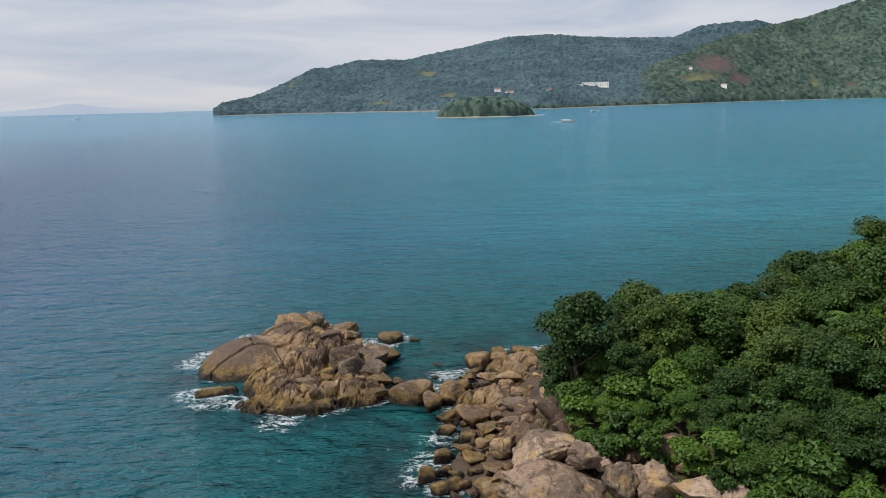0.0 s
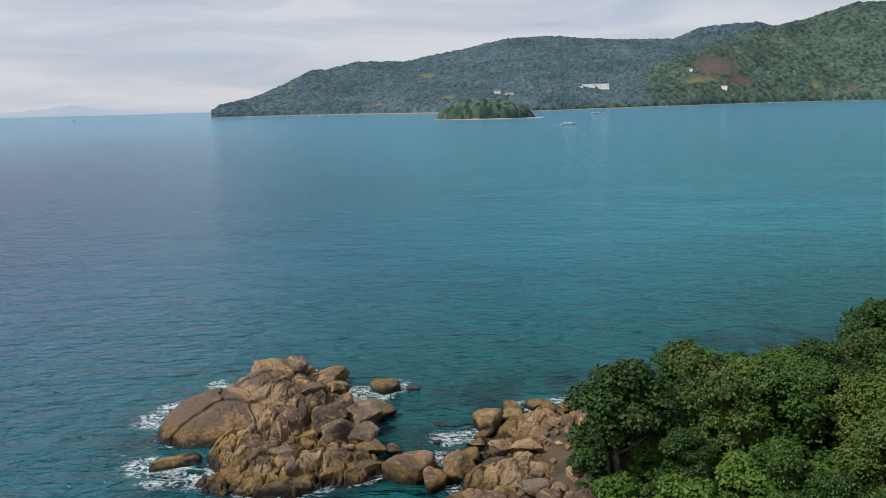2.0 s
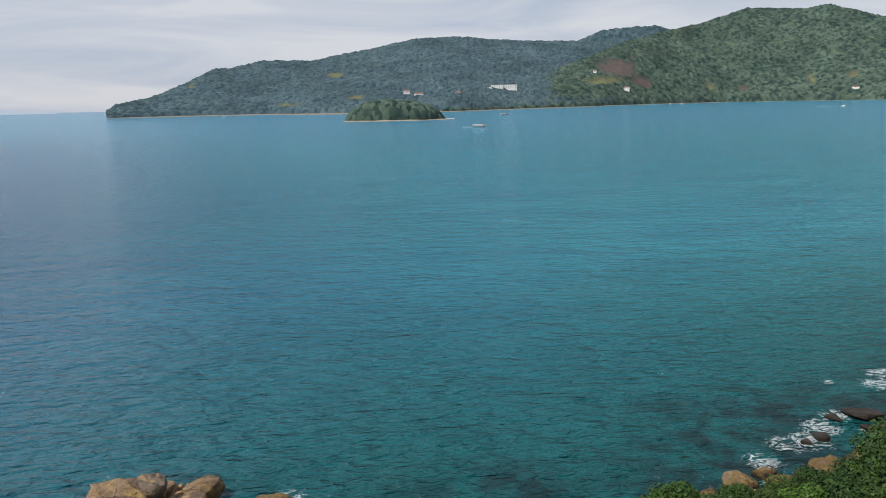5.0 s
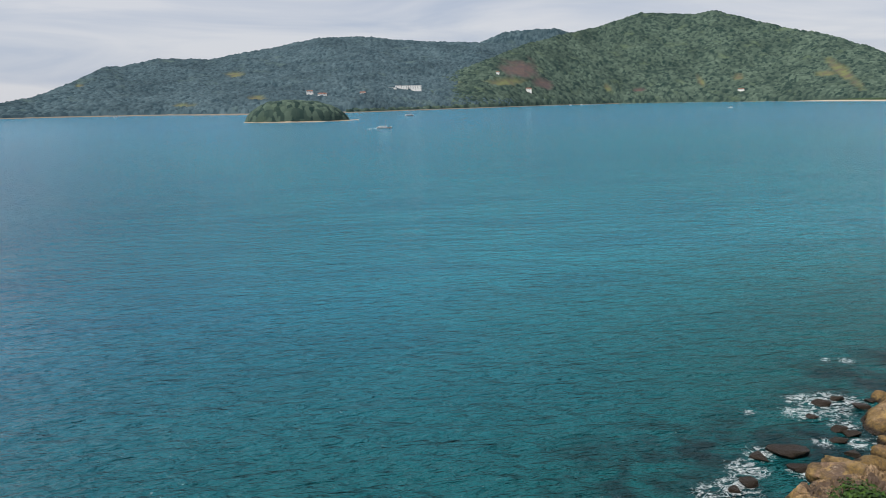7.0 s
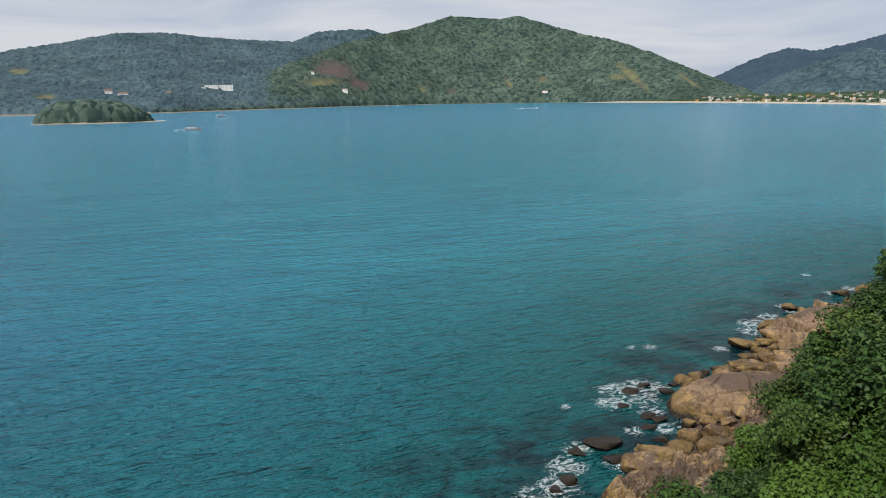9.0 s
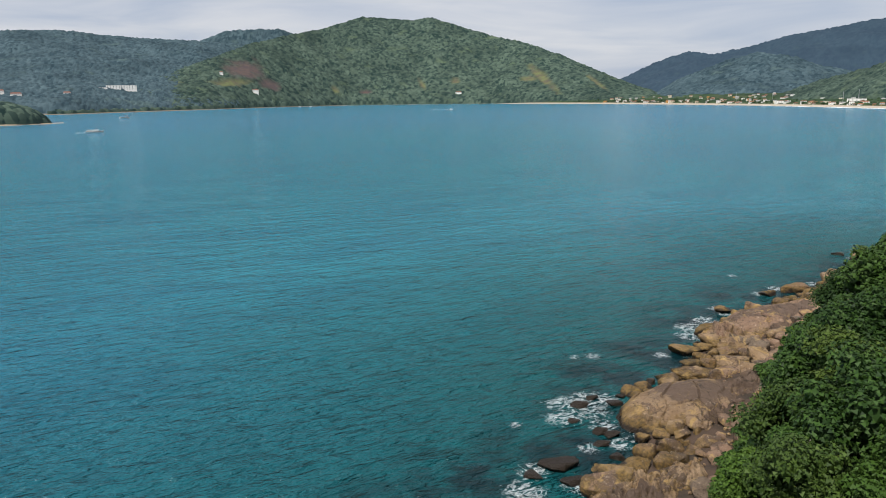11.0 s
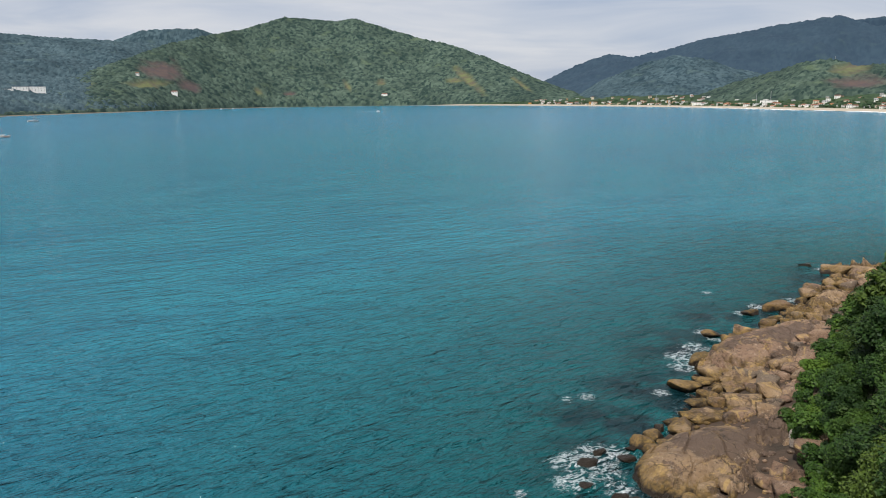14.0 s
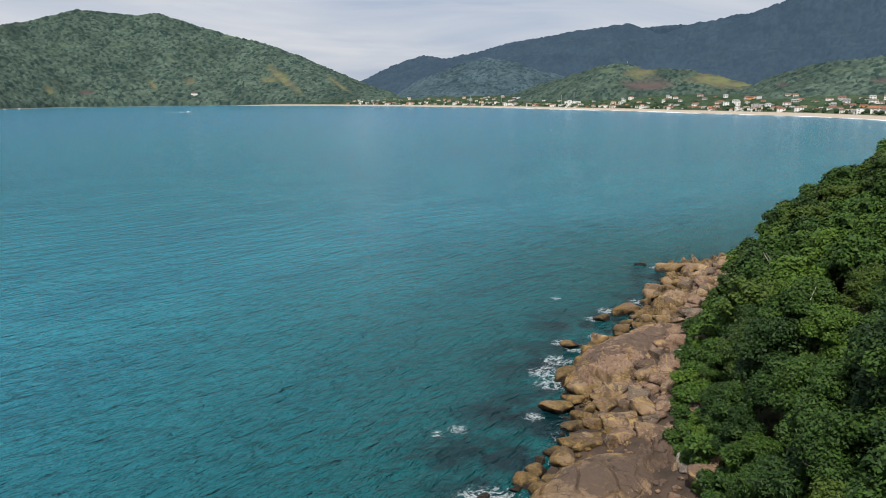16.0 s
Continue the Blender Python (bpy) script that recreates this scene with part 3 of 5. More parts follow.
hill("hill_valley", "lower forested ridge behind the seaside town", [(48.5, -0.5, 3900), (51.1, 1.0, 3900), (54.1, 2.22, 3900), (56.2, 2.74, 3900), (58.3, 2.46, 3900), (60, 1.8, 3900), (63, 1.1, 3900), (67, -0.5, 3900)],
     lambda b: b * 0 + 3300, FOREST_FAR_HAZE, seed=41, rows=70, shelf=5)
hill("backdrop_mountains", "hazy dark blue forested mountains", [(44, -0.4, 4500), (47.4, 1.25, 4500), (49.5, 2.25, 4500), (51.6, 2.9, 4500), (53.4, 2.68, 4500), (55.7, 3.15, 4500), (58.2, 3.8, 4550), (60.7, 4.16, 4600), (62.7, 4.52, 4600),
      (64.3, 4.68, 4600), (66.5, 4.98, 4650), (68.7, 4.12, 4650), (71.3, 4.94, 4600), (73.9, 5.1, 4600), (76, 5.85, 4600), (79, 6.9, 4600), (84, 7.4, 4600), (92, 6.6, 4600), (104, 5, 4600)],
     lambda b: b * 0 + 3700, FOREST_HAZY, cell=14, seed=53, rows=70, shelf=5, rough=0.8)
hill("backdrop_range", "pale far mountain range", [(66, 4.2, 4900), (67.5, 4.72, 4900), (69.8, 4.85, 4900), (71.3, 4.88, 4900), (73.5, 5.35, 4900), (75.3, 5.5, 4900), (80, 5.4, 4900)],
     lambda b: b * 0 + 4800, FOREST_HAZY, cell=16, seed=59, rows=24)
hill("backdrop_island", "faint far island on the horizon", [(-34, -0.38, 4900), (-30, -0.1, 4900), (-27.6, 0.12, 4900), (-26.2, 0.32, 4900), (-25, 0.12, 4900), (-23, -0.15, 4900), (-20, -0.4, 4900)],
     lambda b: b * 0 + 4840, FOREST_PALE_HAZE, cell=16, tall=2, seed=61, rows=14)
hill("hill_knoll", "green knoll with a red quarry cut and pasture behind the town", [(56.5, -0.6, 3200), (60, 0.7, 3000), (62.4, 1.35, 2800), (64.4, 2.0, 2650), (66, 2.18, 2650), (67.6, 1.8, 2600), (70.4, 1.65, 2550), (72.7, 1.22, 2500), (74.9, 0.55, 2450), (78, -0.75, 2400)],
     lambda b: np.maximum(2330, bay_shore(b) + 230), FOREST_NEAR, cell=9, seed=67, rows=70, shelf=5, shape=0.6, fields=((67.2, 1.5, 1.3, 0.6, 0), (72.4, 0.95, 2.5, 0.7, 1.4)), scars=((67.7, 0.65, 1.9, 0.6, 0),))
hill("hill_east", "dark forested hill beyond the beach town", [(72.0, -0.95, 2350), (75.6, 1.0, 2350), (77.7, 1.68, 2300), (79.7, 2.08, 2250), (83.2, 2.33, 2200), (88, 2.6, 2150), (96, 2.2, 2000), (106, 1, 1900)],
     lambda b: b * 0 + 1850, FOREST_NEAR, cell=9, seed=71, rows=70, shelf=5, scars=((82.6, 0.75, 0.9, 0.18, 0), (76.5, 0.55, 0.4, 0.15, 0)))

# the flat behind the beach, with its trees
tb = np.arange(36, 112, 0.14)
ts = np.linspace(0, 1, 110) ** 1.6
TB, TS = np.meshgrid(tb, ts, indexing="ij")
TD = bay_shore(TB)
TR = TD + 12 + TS * (4750 - TD)
TX, TY = EYE[0] + TR * np.sin(np.radians(TB)), EYE[1] + TR * np.cos(np.radians(TB))
bump, tone = canopy(TX, TY, 13, 77)
open_ground = value_noise(TX / 90, TY / 90, 79, 3)
green = np.clip((open_ground - 0.38) * 6, 0.15, 1) * np.clip((TR - TD - 70) / 20, 0, 1)
TZ = 0.6 + np.clip((TR - TD - 12) / 70, 0, 1) * 4.4 + np.clip(TR - TD - 60, 0, 500) / 18 + bump * 6 * green
me = np_mesh("ground_flat", np.stack([TX, TY, TZ], -1).reshape(-1, 3), grid_faces(*TX.shape), FOREST_TOWN, True, {"tone": tone, "grass": np.clip(1 - green * 2, 0, 1) * 0.4, "bare": TX * 0})
tagged(new("ground_flat", me), "flat wooded plain of the beach town", "ground", kind="structure")


def strip(name, label, near, far_, z0, z1, material, b0, b1, category, kind="structure"):
    b = np.arange(b0, b1, 0.15)
    d = bay_shore(b)
    wave = (value_noise(b * 1.7, b * 0, 5, 3) - 0.5) * 10
    rows = [(d + near + wave * 0.4, z0), (d + (near + far_) / 2, (z0 + z1) / 2 + 0.1), (d + far_ + wave, z1)]
    v = np.stack([np.stack([EYE[0] + r * np.sin(np.radians(b)), EYE[1] + r * np.cos(np.radians(b)), np.full_like(b, z)], -1) for r, z in rows], 1)
    me = np_mesh(name, v.reshape(-1, 3), grid_faces(len(b), 3), material)
    return tagged(new(name, me), label, category, kind=kind)


strip("beach", "pale sand beach along the town front", -8, 62, -0.3, 4.6, SAND, 27, 112, "beach")
strip("rocky_shore", "pale rocks and sand at the foot of the wooded hills", -7, 9, -0.3, 3.2, plain("shore_rock", (0.2, 0.165, 0.125), 0.9, 0, 0.6, 0.05), -17.3, 27, "shore")
SURF = Shader("breaking_surf", 0.8)
SURF = SURF.done((0.82, 0.86, 0.88))


def surf_lines():
    rng = np.random.RandomState(3)
    verts, faces = [], []
    for k in range(46):
        b = rng.uniform(56, 88)
        ln, off = rng.uniform(0.3, 1.6), rng.choice([-12, -26, -45]) + rng.uniform(-4, 4)
        w = rng.uniform(1.2, 3.2)
        bs = np.linspace(b, b + ln, 8)
        base = len(verts)
        for i, q in enumerate(bs):
            t = math.sin(math.pi * i / 7) * w
            for o, z in ((-t, 0.12), (0, 0.55), (t, 0.12)):
                d = bay_shore(float(q)) + off + o + 1.5 * math.sin(q * 9 + k)
                x, y = place(q, d)
                verts.append((x, y, z))
        for i in range(7):
            for j in range(2):
                a = base + i * 3 + j
                faces.append((a, a + 3, a + 4, a + 1))
    me = np_mesh("surf", np.array(verts), np.array(faces), SURF)
    tagged(new("surf", me), "white lines of small breaking waves off the beach", "surf", kind="stuff")


surf_lines()


# ---- the wooded islet in the bay ----
def bay_island():
    isle = thing("island", "small round wooded island with a rocky rim and sand spit", "island", kind="structure", loc=(0, 0, 0))
    cx, cy, rx, ry, top = 82, 1480, 94, 60, 33
    u, v = np.meshgrid(np.linspace(0, 2 * np.pi, 300), np.linspace(0, 1, 90) ** 0.7, indexing="ij")
    wob = 1 + 0.12 * (value_noise(np.cos(u) * 1.5 + 4, np.sin(u) * 1.5 + 4, 9, 3) - 0.5)
    x, y = cx + rx * v * wob * np.cos(u), cy + ry * v * wob * np.sin(u)
    lean = 1 + 0.15 * np.sin(u + 2.5) * v
    z = top * np.clip(1 - v ** 3.2, 0, 1) ** 0.8 * lean * (1 - 0.22 * v * np.cos(u)) * (0.88 + 0.24 * value_noise(x / 35, y / 35, 17, 3)) + 1.5
    bump, tone = canopy(x, y, 7, 91)
    z = z + bump * 2.8 * (v < 0.97)
    me = np_mesh("woodland", np.stack([x, y, z], -1).reshape(-1, 3), grid_faces(*x.shape), FOREST_NEAR, True, {"tone": tone, "grass": x * 0, "bare": x * 0})
    new("woodland", me).parent = isle
    u, v = np.meshgrid(np.linspace(0, 2 * np.pi, 200), np.linspace(0.9, 1.1, 6), indexing="ij")
    k = 1 + 0.1 * (value_noise(np.cos(u) * 6 + 9, np.sin(u) * 6 + 9, 12, 3) - 0.5)
    x, y = cx + rx * v * k * np.cos(u), cy + ry * v * k * np.sin(u)
    z = 3.2 - (v - 0.9) * 20 + 2.0 * (value_noise(x / 7, y / 7, 15, 3) - 0.5)
    me = np_mesh("rocky_rim", np.stack([x, y, z], -1).reshape(-1, 3), grid_faces(*x.shape), plain("rim_rock", (0.33, 0.26, 0.18), 0.9, 0, 0.5, 0.1))
    new("rocky_rim", me).parent = isle
    t, w = np.meshgrid(np.linspace(0, 1, 40), np.linspace(-1, 1, 7), indexing="ij")
    x, y = cx + 40 + t * 75, cy - 50 + t * 60 + w * (13 - 9 * t)
    z = 1.1 * (1 - w * w) - 0.15
    me = np_mesh("sand_spit", np.stack([x, y, z], -1).reshape(-1, 3), grid_faces(*x.shape), SAND)
    new("sand_spit", me).parent = isle


bay_island()


# ---- houses ----
def box(bm, x0, x1, y0, y1, z0, z1):
    v = [bm.verts.new((x, y, z)) for z in (z0, z1) for x, y in ((x0, y0), (x1, y0), (x1, y1), (x0, y1))]
    for f in ((3, 2, 1, 0), (4, 5, 6, 7), (0, 1, 5, 4), (1, 2, 6, 5), (2, 3, 7, 6), (3, 0, 4, 7)):
        bm.faces.new([v[i] for i in f])


def gable(bm, w, d, z, rise, over=0.8):
    a, b = w / 2 + over, d / 2 + over
    lo = [bm.verts.new((x, y, z)) for x, y in ((-a, -b), (a, -b), (a, b), (-a, b))]
    hi = [bm.verts.new((x, 0, z + rise)) for x in (-a * 0.75, a * 0.75)]
    for f in ((lo[0], lo[1], hi[1], hi[0]), (lo[2], lo[3], hi[0], hi[1]), (lo[1], lo[2], hi[1]), (lo[3], lo[0], hi[0]), (lo[3], lo[2], lo[1], lo[0])):
        bm.faces.new(f)


def house(x, y, z, w, d, floors, turn, wall, roof, flat=False, name="house", label=""):
    h = floors * 3.0
    ob = thing(name, label or "%s %s-storey seaside building among trees" % (wall.name.split("_")[1], ("one", "two", "three", "four", "five", "six")[floors - 1]), "house", "town houses", loc=(x, y, z))
    ob.rotation_euler = (0, 0, radians(turn))
    bm = bmesh.new()
    box(bm, -w / 2, w / 2, -d / 2, d / 2, -22, h)
    part("wall", bm, wall, ob)
    bm = bmesh.new()
    if flat:
        box(bm, -w / 2 - 0.3, w / 2 + 0.3, -d / 2 - 0.3, d / 2 + 0.3, h, h + 0.5)
    else:
        gable(bm, w, d, h, d * 0.28)
    part("roof", bm, roof, ob)
    n = max(2, int(w / (5 if w < 40 else 8)))
    for f in range(floors):
        for i in range(n):
            bm = bmesh.new()
            cx = -w / 2 + (i + 0.5) * w / n
            box(bm, cx - 0.9, cx + 0.9, -d / 2 - 0.12, -d / 2 + 0.1, f * 3 + 1, f * 3 + 2.3)
            part("window", bm, GLAZING, ob)
    return ob


rng = random.Random(5)
for k in range(390):
    b = rng.uniform(46, 87)
    near = rng.random() < 0.5
    d = bay_shore(b) + (rng.uniform(74, 110) if near else rng.uniform(110, 480))
    x, y = place(b, d)
    flat = rng.random() < 0.3
    house(x, y, 5.0 if near else 6.5 + (d - bay_shore(b) - 60) / 18, rng.uniform(7, 16), rng.uniform(6, 9), rng.choice((1, 1, 2, 2, 3)), -b + rng.uniform(-15, 15),
          rng.choices(WALLS, (6, 2, 2, 0.4))[0], ROOFS[2] if flat and rng.random() < 0.6 else rng.choices(ROOFS, (3, 1.5, 2, 3))[0], flat)
x, y = place(62.4, 2290)
house(x, y, 6, 46, 18, 5, -62, WALLS[0], ROOFS[2], True, "apartment_block", "long white five-storey block behind the beach")
house(x - 2, y + 8, 6, 12, 12, 6, -62, WALLS[0], ROOFS[2], True, "stair_tower", "white stair tower beside the long white block")
x, y = place(57.9, 2560)
house(x, y, 5, 40, 16, 3, -58, WALLS[0], ROOFS[2], True, "apartment_block", "white three-storey block behind the beach")
x, y = place(60.4, 2430)
house(x, y, 3, 44, 15, 2, -60, WALLS[3], ROOFS[1], False, "apartment_block", "ochre two-storey block with an orange roof")
x, y = place(75.2, 1720)
house(x, y, 6, 46, 16, 4, -75, WALLS[2], ROOFS[2], True, "apartment_block", "grey four-storey block behind the beach")
x, y = place(82.0, 1440)
house(x, y, 6, 40, 14, 3, -82, WALLS[1], ROOFS[1], False, "apartment_block", "cream three-storey block with a bright orange roof")
x, y = place(80.4, 1475)
house(x, y, 3, 20, 12, 3, -80, WALLS[0], ROOFS[2], True, "villa", "white three-storey villa on the beach front")
# the white hotel on the wooded spur, and houses near it
for b, d, z, w, fl, nm, lb in ((10.8, 2830, 58, 46, 4, "hotel", "white hotel wing on a wooded spur"), (11.75, 2840, 60, 52, 5, "hotel", "white hotel main wing on a wooded spur"),
                               (10.0, 2780, 50, 40, 2, "hotel", "low white hotel annexe on a wooded spur"), (4.0, 2570, 38, 22, 2, "villa", "white villa among trees on the cape"),
                               (4.9, 2540, 30, 30, 1, "villa", "low white villa among trees on the cape"), (7.9, 2600, 44, 20, 2, "villa", "white and clay-roofed villa on the cape"),
                               (20.3, 3280, 52, 24, 2, "villa", "white villa below the burnt clearing"), (18.0, 3310, 128, 14, 2, "villa", "small pale house on the clearing"),
                               (35.2, 3930, 10, 30, 1, "villa", "low white house near the far beach")):
    x, y = place(b, d)
    z = hill_height("hill_main" if b > 6.7 else "hill_cape", b, d) + (17 if nm == "hotel" else 10)
    house(x, y, z, w, 13, fl, -b, WALLS[0], ROOFS[0] if nm == "villa" else ROOFS[2], nm == "hotel", nm, lb)
# masts
for b, d, z, h in ((55.0, 2700, 4, 38), (61.6, 2320, 6, 34), (62.5, 2300, 22, 24), (66.3, 2640, 126, 22), (76.0, 2340, 60, 26), (57.3, 2750, 4, 28)):
    x, y = place(b, d)
    mast = thing("mast", "slim grey steel lattice radio mast", "mast", "radio masts", loc=(x, y, z))
    for i in range(3):
        bm = bmesh.new()
        c3, s3 = math.cos(i * 2.094) * 0.7, math.sin(i * 2.094) * 0.7
        v = [bm.verts.new((c3 * k + q * 0.18, s3 * k + r * 0.18, zz)) for zz, k in ((-8, 1), (h, 0.4)) for q, r in ((-1, -1), (1, -1), (1, 1), (-1, 1))]
        for f in ((3, 2, 1, 0), (4, 5, 6, 7), (0, 1, 5, 4), (1, 2, 6, 5), (2, 3, 7, 6), (3, 0, 4, 7)):
            bm.faces.new([v[i2] for i2 in f])
        part("leg", bm, STEEL, mast)


def town_trees():
    rng = np.random.RandomState(9)
    base = bmesh.new()
    bmesh.ops.create_icosphere(base, subdivisions=2, radius=1)
    bv = np.array([v.co for v in base.verts])
    bf = np.array([[v.index for v in f.verts] for f in base.faces])
    base.free()
    vs, fs, tn = [], [], []
    for k in range(1300):
        b = rng.uniform(44, 90)
        d = bay_shore(float(b)) + 72 + abs(rng.normal(0, 110))
        x, y = place(b, d)
        r = rng.uniform(2.2, 4.6)
        p = bv * (r, r, r * rng.uniform(0.7, 1.1)) * (1 + 0.45 * (rng.rand(len(bv), 1) - 0.5)) + (x, y, 4.5 + max(0, d - bay_shore(float(b)) - 60) / 18 + r * 0.9)
        fs.append(bf + len(vs) * len(bv))
        vs.append(p)
        tn.append(np.full(len(bv), rng.rand()) * 0.7 + rng.rand(len(bv)) * 0.3)
    t = np.concatenate(tn)
    me = np_mesh("town_trees", np.concatenate(vs), np.concatenate(fs), FOREST_TOWN, False, {"tone": t, "grass": t * 0, "bare": t * 0})
    tagged(new("town_trees", me), "dark green trees between the beach houses", "trees", kind="stuff")


town_trees()


# ---- boats ----
def loft(bm, rings):
    loops = [[bm.verts.new(p) for p in r] for r in rings]
    n = len(loops[0])
    for a, b in zip(loops, loops[1:]):
        for i in range(n):
            bm.faces.new((a[i], a[(i + 1) % n], b[(i + 1) % n], b[i]))
    bm.faces.new(loops[0][::-1])
    bm.faces.new(loops[-1])


def boat(b, d, length, turn, label, masts=1, roof=True):
    x, y = place(b, d)
    ob = thing("boat", label, "boat", "boats in the bay", loc=(x, y, 0))
    ob.rotation_euler = (0, 0, radians(turn))
    L, W = length, length * 0.26
    bm = bmesh.new()
    loft(bm, [[(sx * L / 2, -W / 2 * k, h), (sx * L / 2, W / 2 * k, h), (sx * L / 2 * 0.96, W / 2 * k * 0.6, -0.4), (sx * L / 2 * 0.96, -W / 2 * k * 0.6, -0.4)]
              for sx, k, h in ((-1, 0.75, 1.7), (-0.5, 1, 1.5), (0.2, 1, 1.5), (0.7, 0.65, 1.9), (1, 0.06, 2.5))])
    part("hull", bm, HULL, ob)
    bm = bmesh.new()
    box(bm, -L * 0.36, L * 0.2, -W * 0.36, W * 0.36, 1.45, 3.0)
    part("cabin", bm, HULL, ob)
    bm = bmesh.new()
    box(bm, -L * 0.5, L * 0.45, -W * 0.505, W * 0.505, 1.15, 1.4)
    part("rubbing_strake", bm, HULL_TRIM, ob)
    if roof:
        bm = bmesh.new()
        box(bm, -L * 0.44, L * 0.26, -W * 0.45, W * 0.45, 3.0, 3.25)
        part("canopy", bm, HULL, ob)
    for i in range(masts):
        bm = bmesh.new()
        cx = L * (0.1 + 0.22 * i)
        box(bm, cx - 0.12, cx + 0.12, -0.12, 0.12, 1.5, L * 0.55)
        part("mast", bm, HULL_TRIM, ob)


def wake(b, d, length, turn, width):
    x, y = place(b, d)
    t = np.linspace(0, 1, 14)
    v = []
    for q in t:
        w = width * (0.15 + 0.85 * q) * (0.8 + 0.4 * rng.random())
        v += [(-q * length, -w, 0.1), (-q * length, 0, 0.22), (-q * length, w, 0.1)]
    me = np_mesh("wake", np.array(v), grid_faces(14, 3), SURF)
    ob = tagged(new("wake", me), "white foam wake trailing on the water", "wake", kind="stuff")
    ob.location, ob.rotation_euler = (x, y, 0), (0, 0, radians(turn))


boat(9.3, 990, 20, -5, "white wooden tour schooner under way with a flat canopy")
wake(8.8, 990, 14, 5, 1.5)
boat(11.3, 1720, 22, 20, "white two-masted schooner at anchor", 2)
boat(34.6, 2230, 9, -35, "small white speedboat on the bay", 0, False)
wake(34.5, 2230, 60, -35, 1.6)
boat(-26.4, 2500, 12, 15, "white motor cruiser out at sea", 0)
wake(-26.6, 2500, 60, 10, 2.0)
boat(23.4, 3300, 12, 10, "small white boat moored by the shore", 0)
boat(24.2, 3330, 12, 10, "small white boat moored by the shore", 0)
boat(-9.5, 2300, 9, 10, "small white boat off the cape", 0)


# ---- rocks ----
def rock_mesh(name, seed, level, cuts, lumps, grain, boxy=0.0):
    """A weathered granite boulder within a unit box: a sphere cut by planes, then worn."""
    rng = np.random.RandomState(seed)
    bm = bmesh.new()
    bmesh.ops.create_icosphere(bm, subdivisions=level, radius=1)
    p = np.array([v.co for v in bm.verts])
    if boxy:
        q = np.sign(p) * np.abs(p) ** (1 - boxy)
        p = q / np.abs(q).max(0)
    for k in range(cuts):
        n = rng.normal(size=3)
        n[2] *= 0.7
        n /= np.linalg.norm(n)
        o = rng.uniform(0.45, 0.8)
        d = p @ n - o
        p = p - n * np.maximum(d, 0)[:, None] * 0.9
    off = Vector(rng.uniform(-50, 50, 3))
    for i, v in enumerate(bm.verts):
        c = Vector(p[i])
        a = noise.fractal(c * 1.3 + off, 1.0, 2.0, 3) * lumps
        b = noise.fractal(c * 5 + off, 0.8, 2.1, 4) * grain
        r = abs(noise.noise(c * 2.1 + off * 2))
        a -= max(0, 0.06 - r) * lumps * 5
        p[i] = p[i] * (1 + a + b)
    lo, hi = p.min(0), p.max(0)
    p = (p - (lo + hi) / 2) / ((hi - lo) / 2)
    for i, v in enumerate(bm.verts):
        v.co = p[i]
    me = bpy.data.meshes.new(name)
    bm.to_mesh(me)
    bm.free()
    me.polygons.foreach_set("use_smooth", np.full(len(me.polygons), True))
    return me


BIG = [rock_mesh("slab", 100 + k, 5, 9, 0.16, 0.06, 0.3) for k in range(6)]
MID = [rock_mesh("boulder", 140 + k, 4, 10, 0.12, 0.04, 0.35) for k in range(10)]
SMALL = [rock_mesh("stone", 170 + k, 3, 9, 0.10, 0.03, 0.3) for k in range(8)]
SKINS = (ROCK, ROCK_GREY, ROCK_RED)
rock_rng = random.Random(11)
rock_spots = []
skinned = {}


def skin(me, material):
    key = (me.name, material.name)
    if key not in skinned:
        c = me.copy()
        c.materials.clear()
        c.materials.append(material)
        skinned[key] = c
    return skinned[key]


LOOK = {"granite": "warm tan granite", "granite_grey": "dark grey weathered granite", "granite_red": "reddish brown granite", "granite_pale": "pale grey granite", "granite_wet": "wet dark brown granite", "granite_pink": "pale pinkish granite"}


def stone(meshes, row, material, name, where, group, turn=None, tilt=8, view=0):
    x, y, z, a, b, c = row
    ob = new(name, skin(rock_rng.choice(meshes), material))
    ob.location = (x, y, z)
    ob.scale = (a, b, c)
    ob.rotation_euler = (radians(rock_rng.uniform(-tilt, tilt)), radians(rock_rng.uniform(-tilt, tilt)), radians(turn if turn is not None else rock_rng.uniform(-25, 25) - view))
    tagged(ob, "%s %s %s" % (LOOK[material.name], name, where), "rock", group)
    rock_spots.append((x, y, max(a, b)))
    return ob


def pick(weights=(6, 2, 2), skins=SKINS):
    return rock_rng.choices(skins, weights)[0]


def pile(rows, meshes, name, where, group, view=0, weights=(6, 2, 2), sink=0.25, grow=1.0, skins=SKINS):
    for x, y, z, a, b, c in rows:
        c = max(c, 0.45 * min(a, b)) * grow
        stone(meshes, (x, y, z - sink * c, a * grow, b * grow, c * 1.1), pick(weights, skins), name, where, group, None, 8, view)


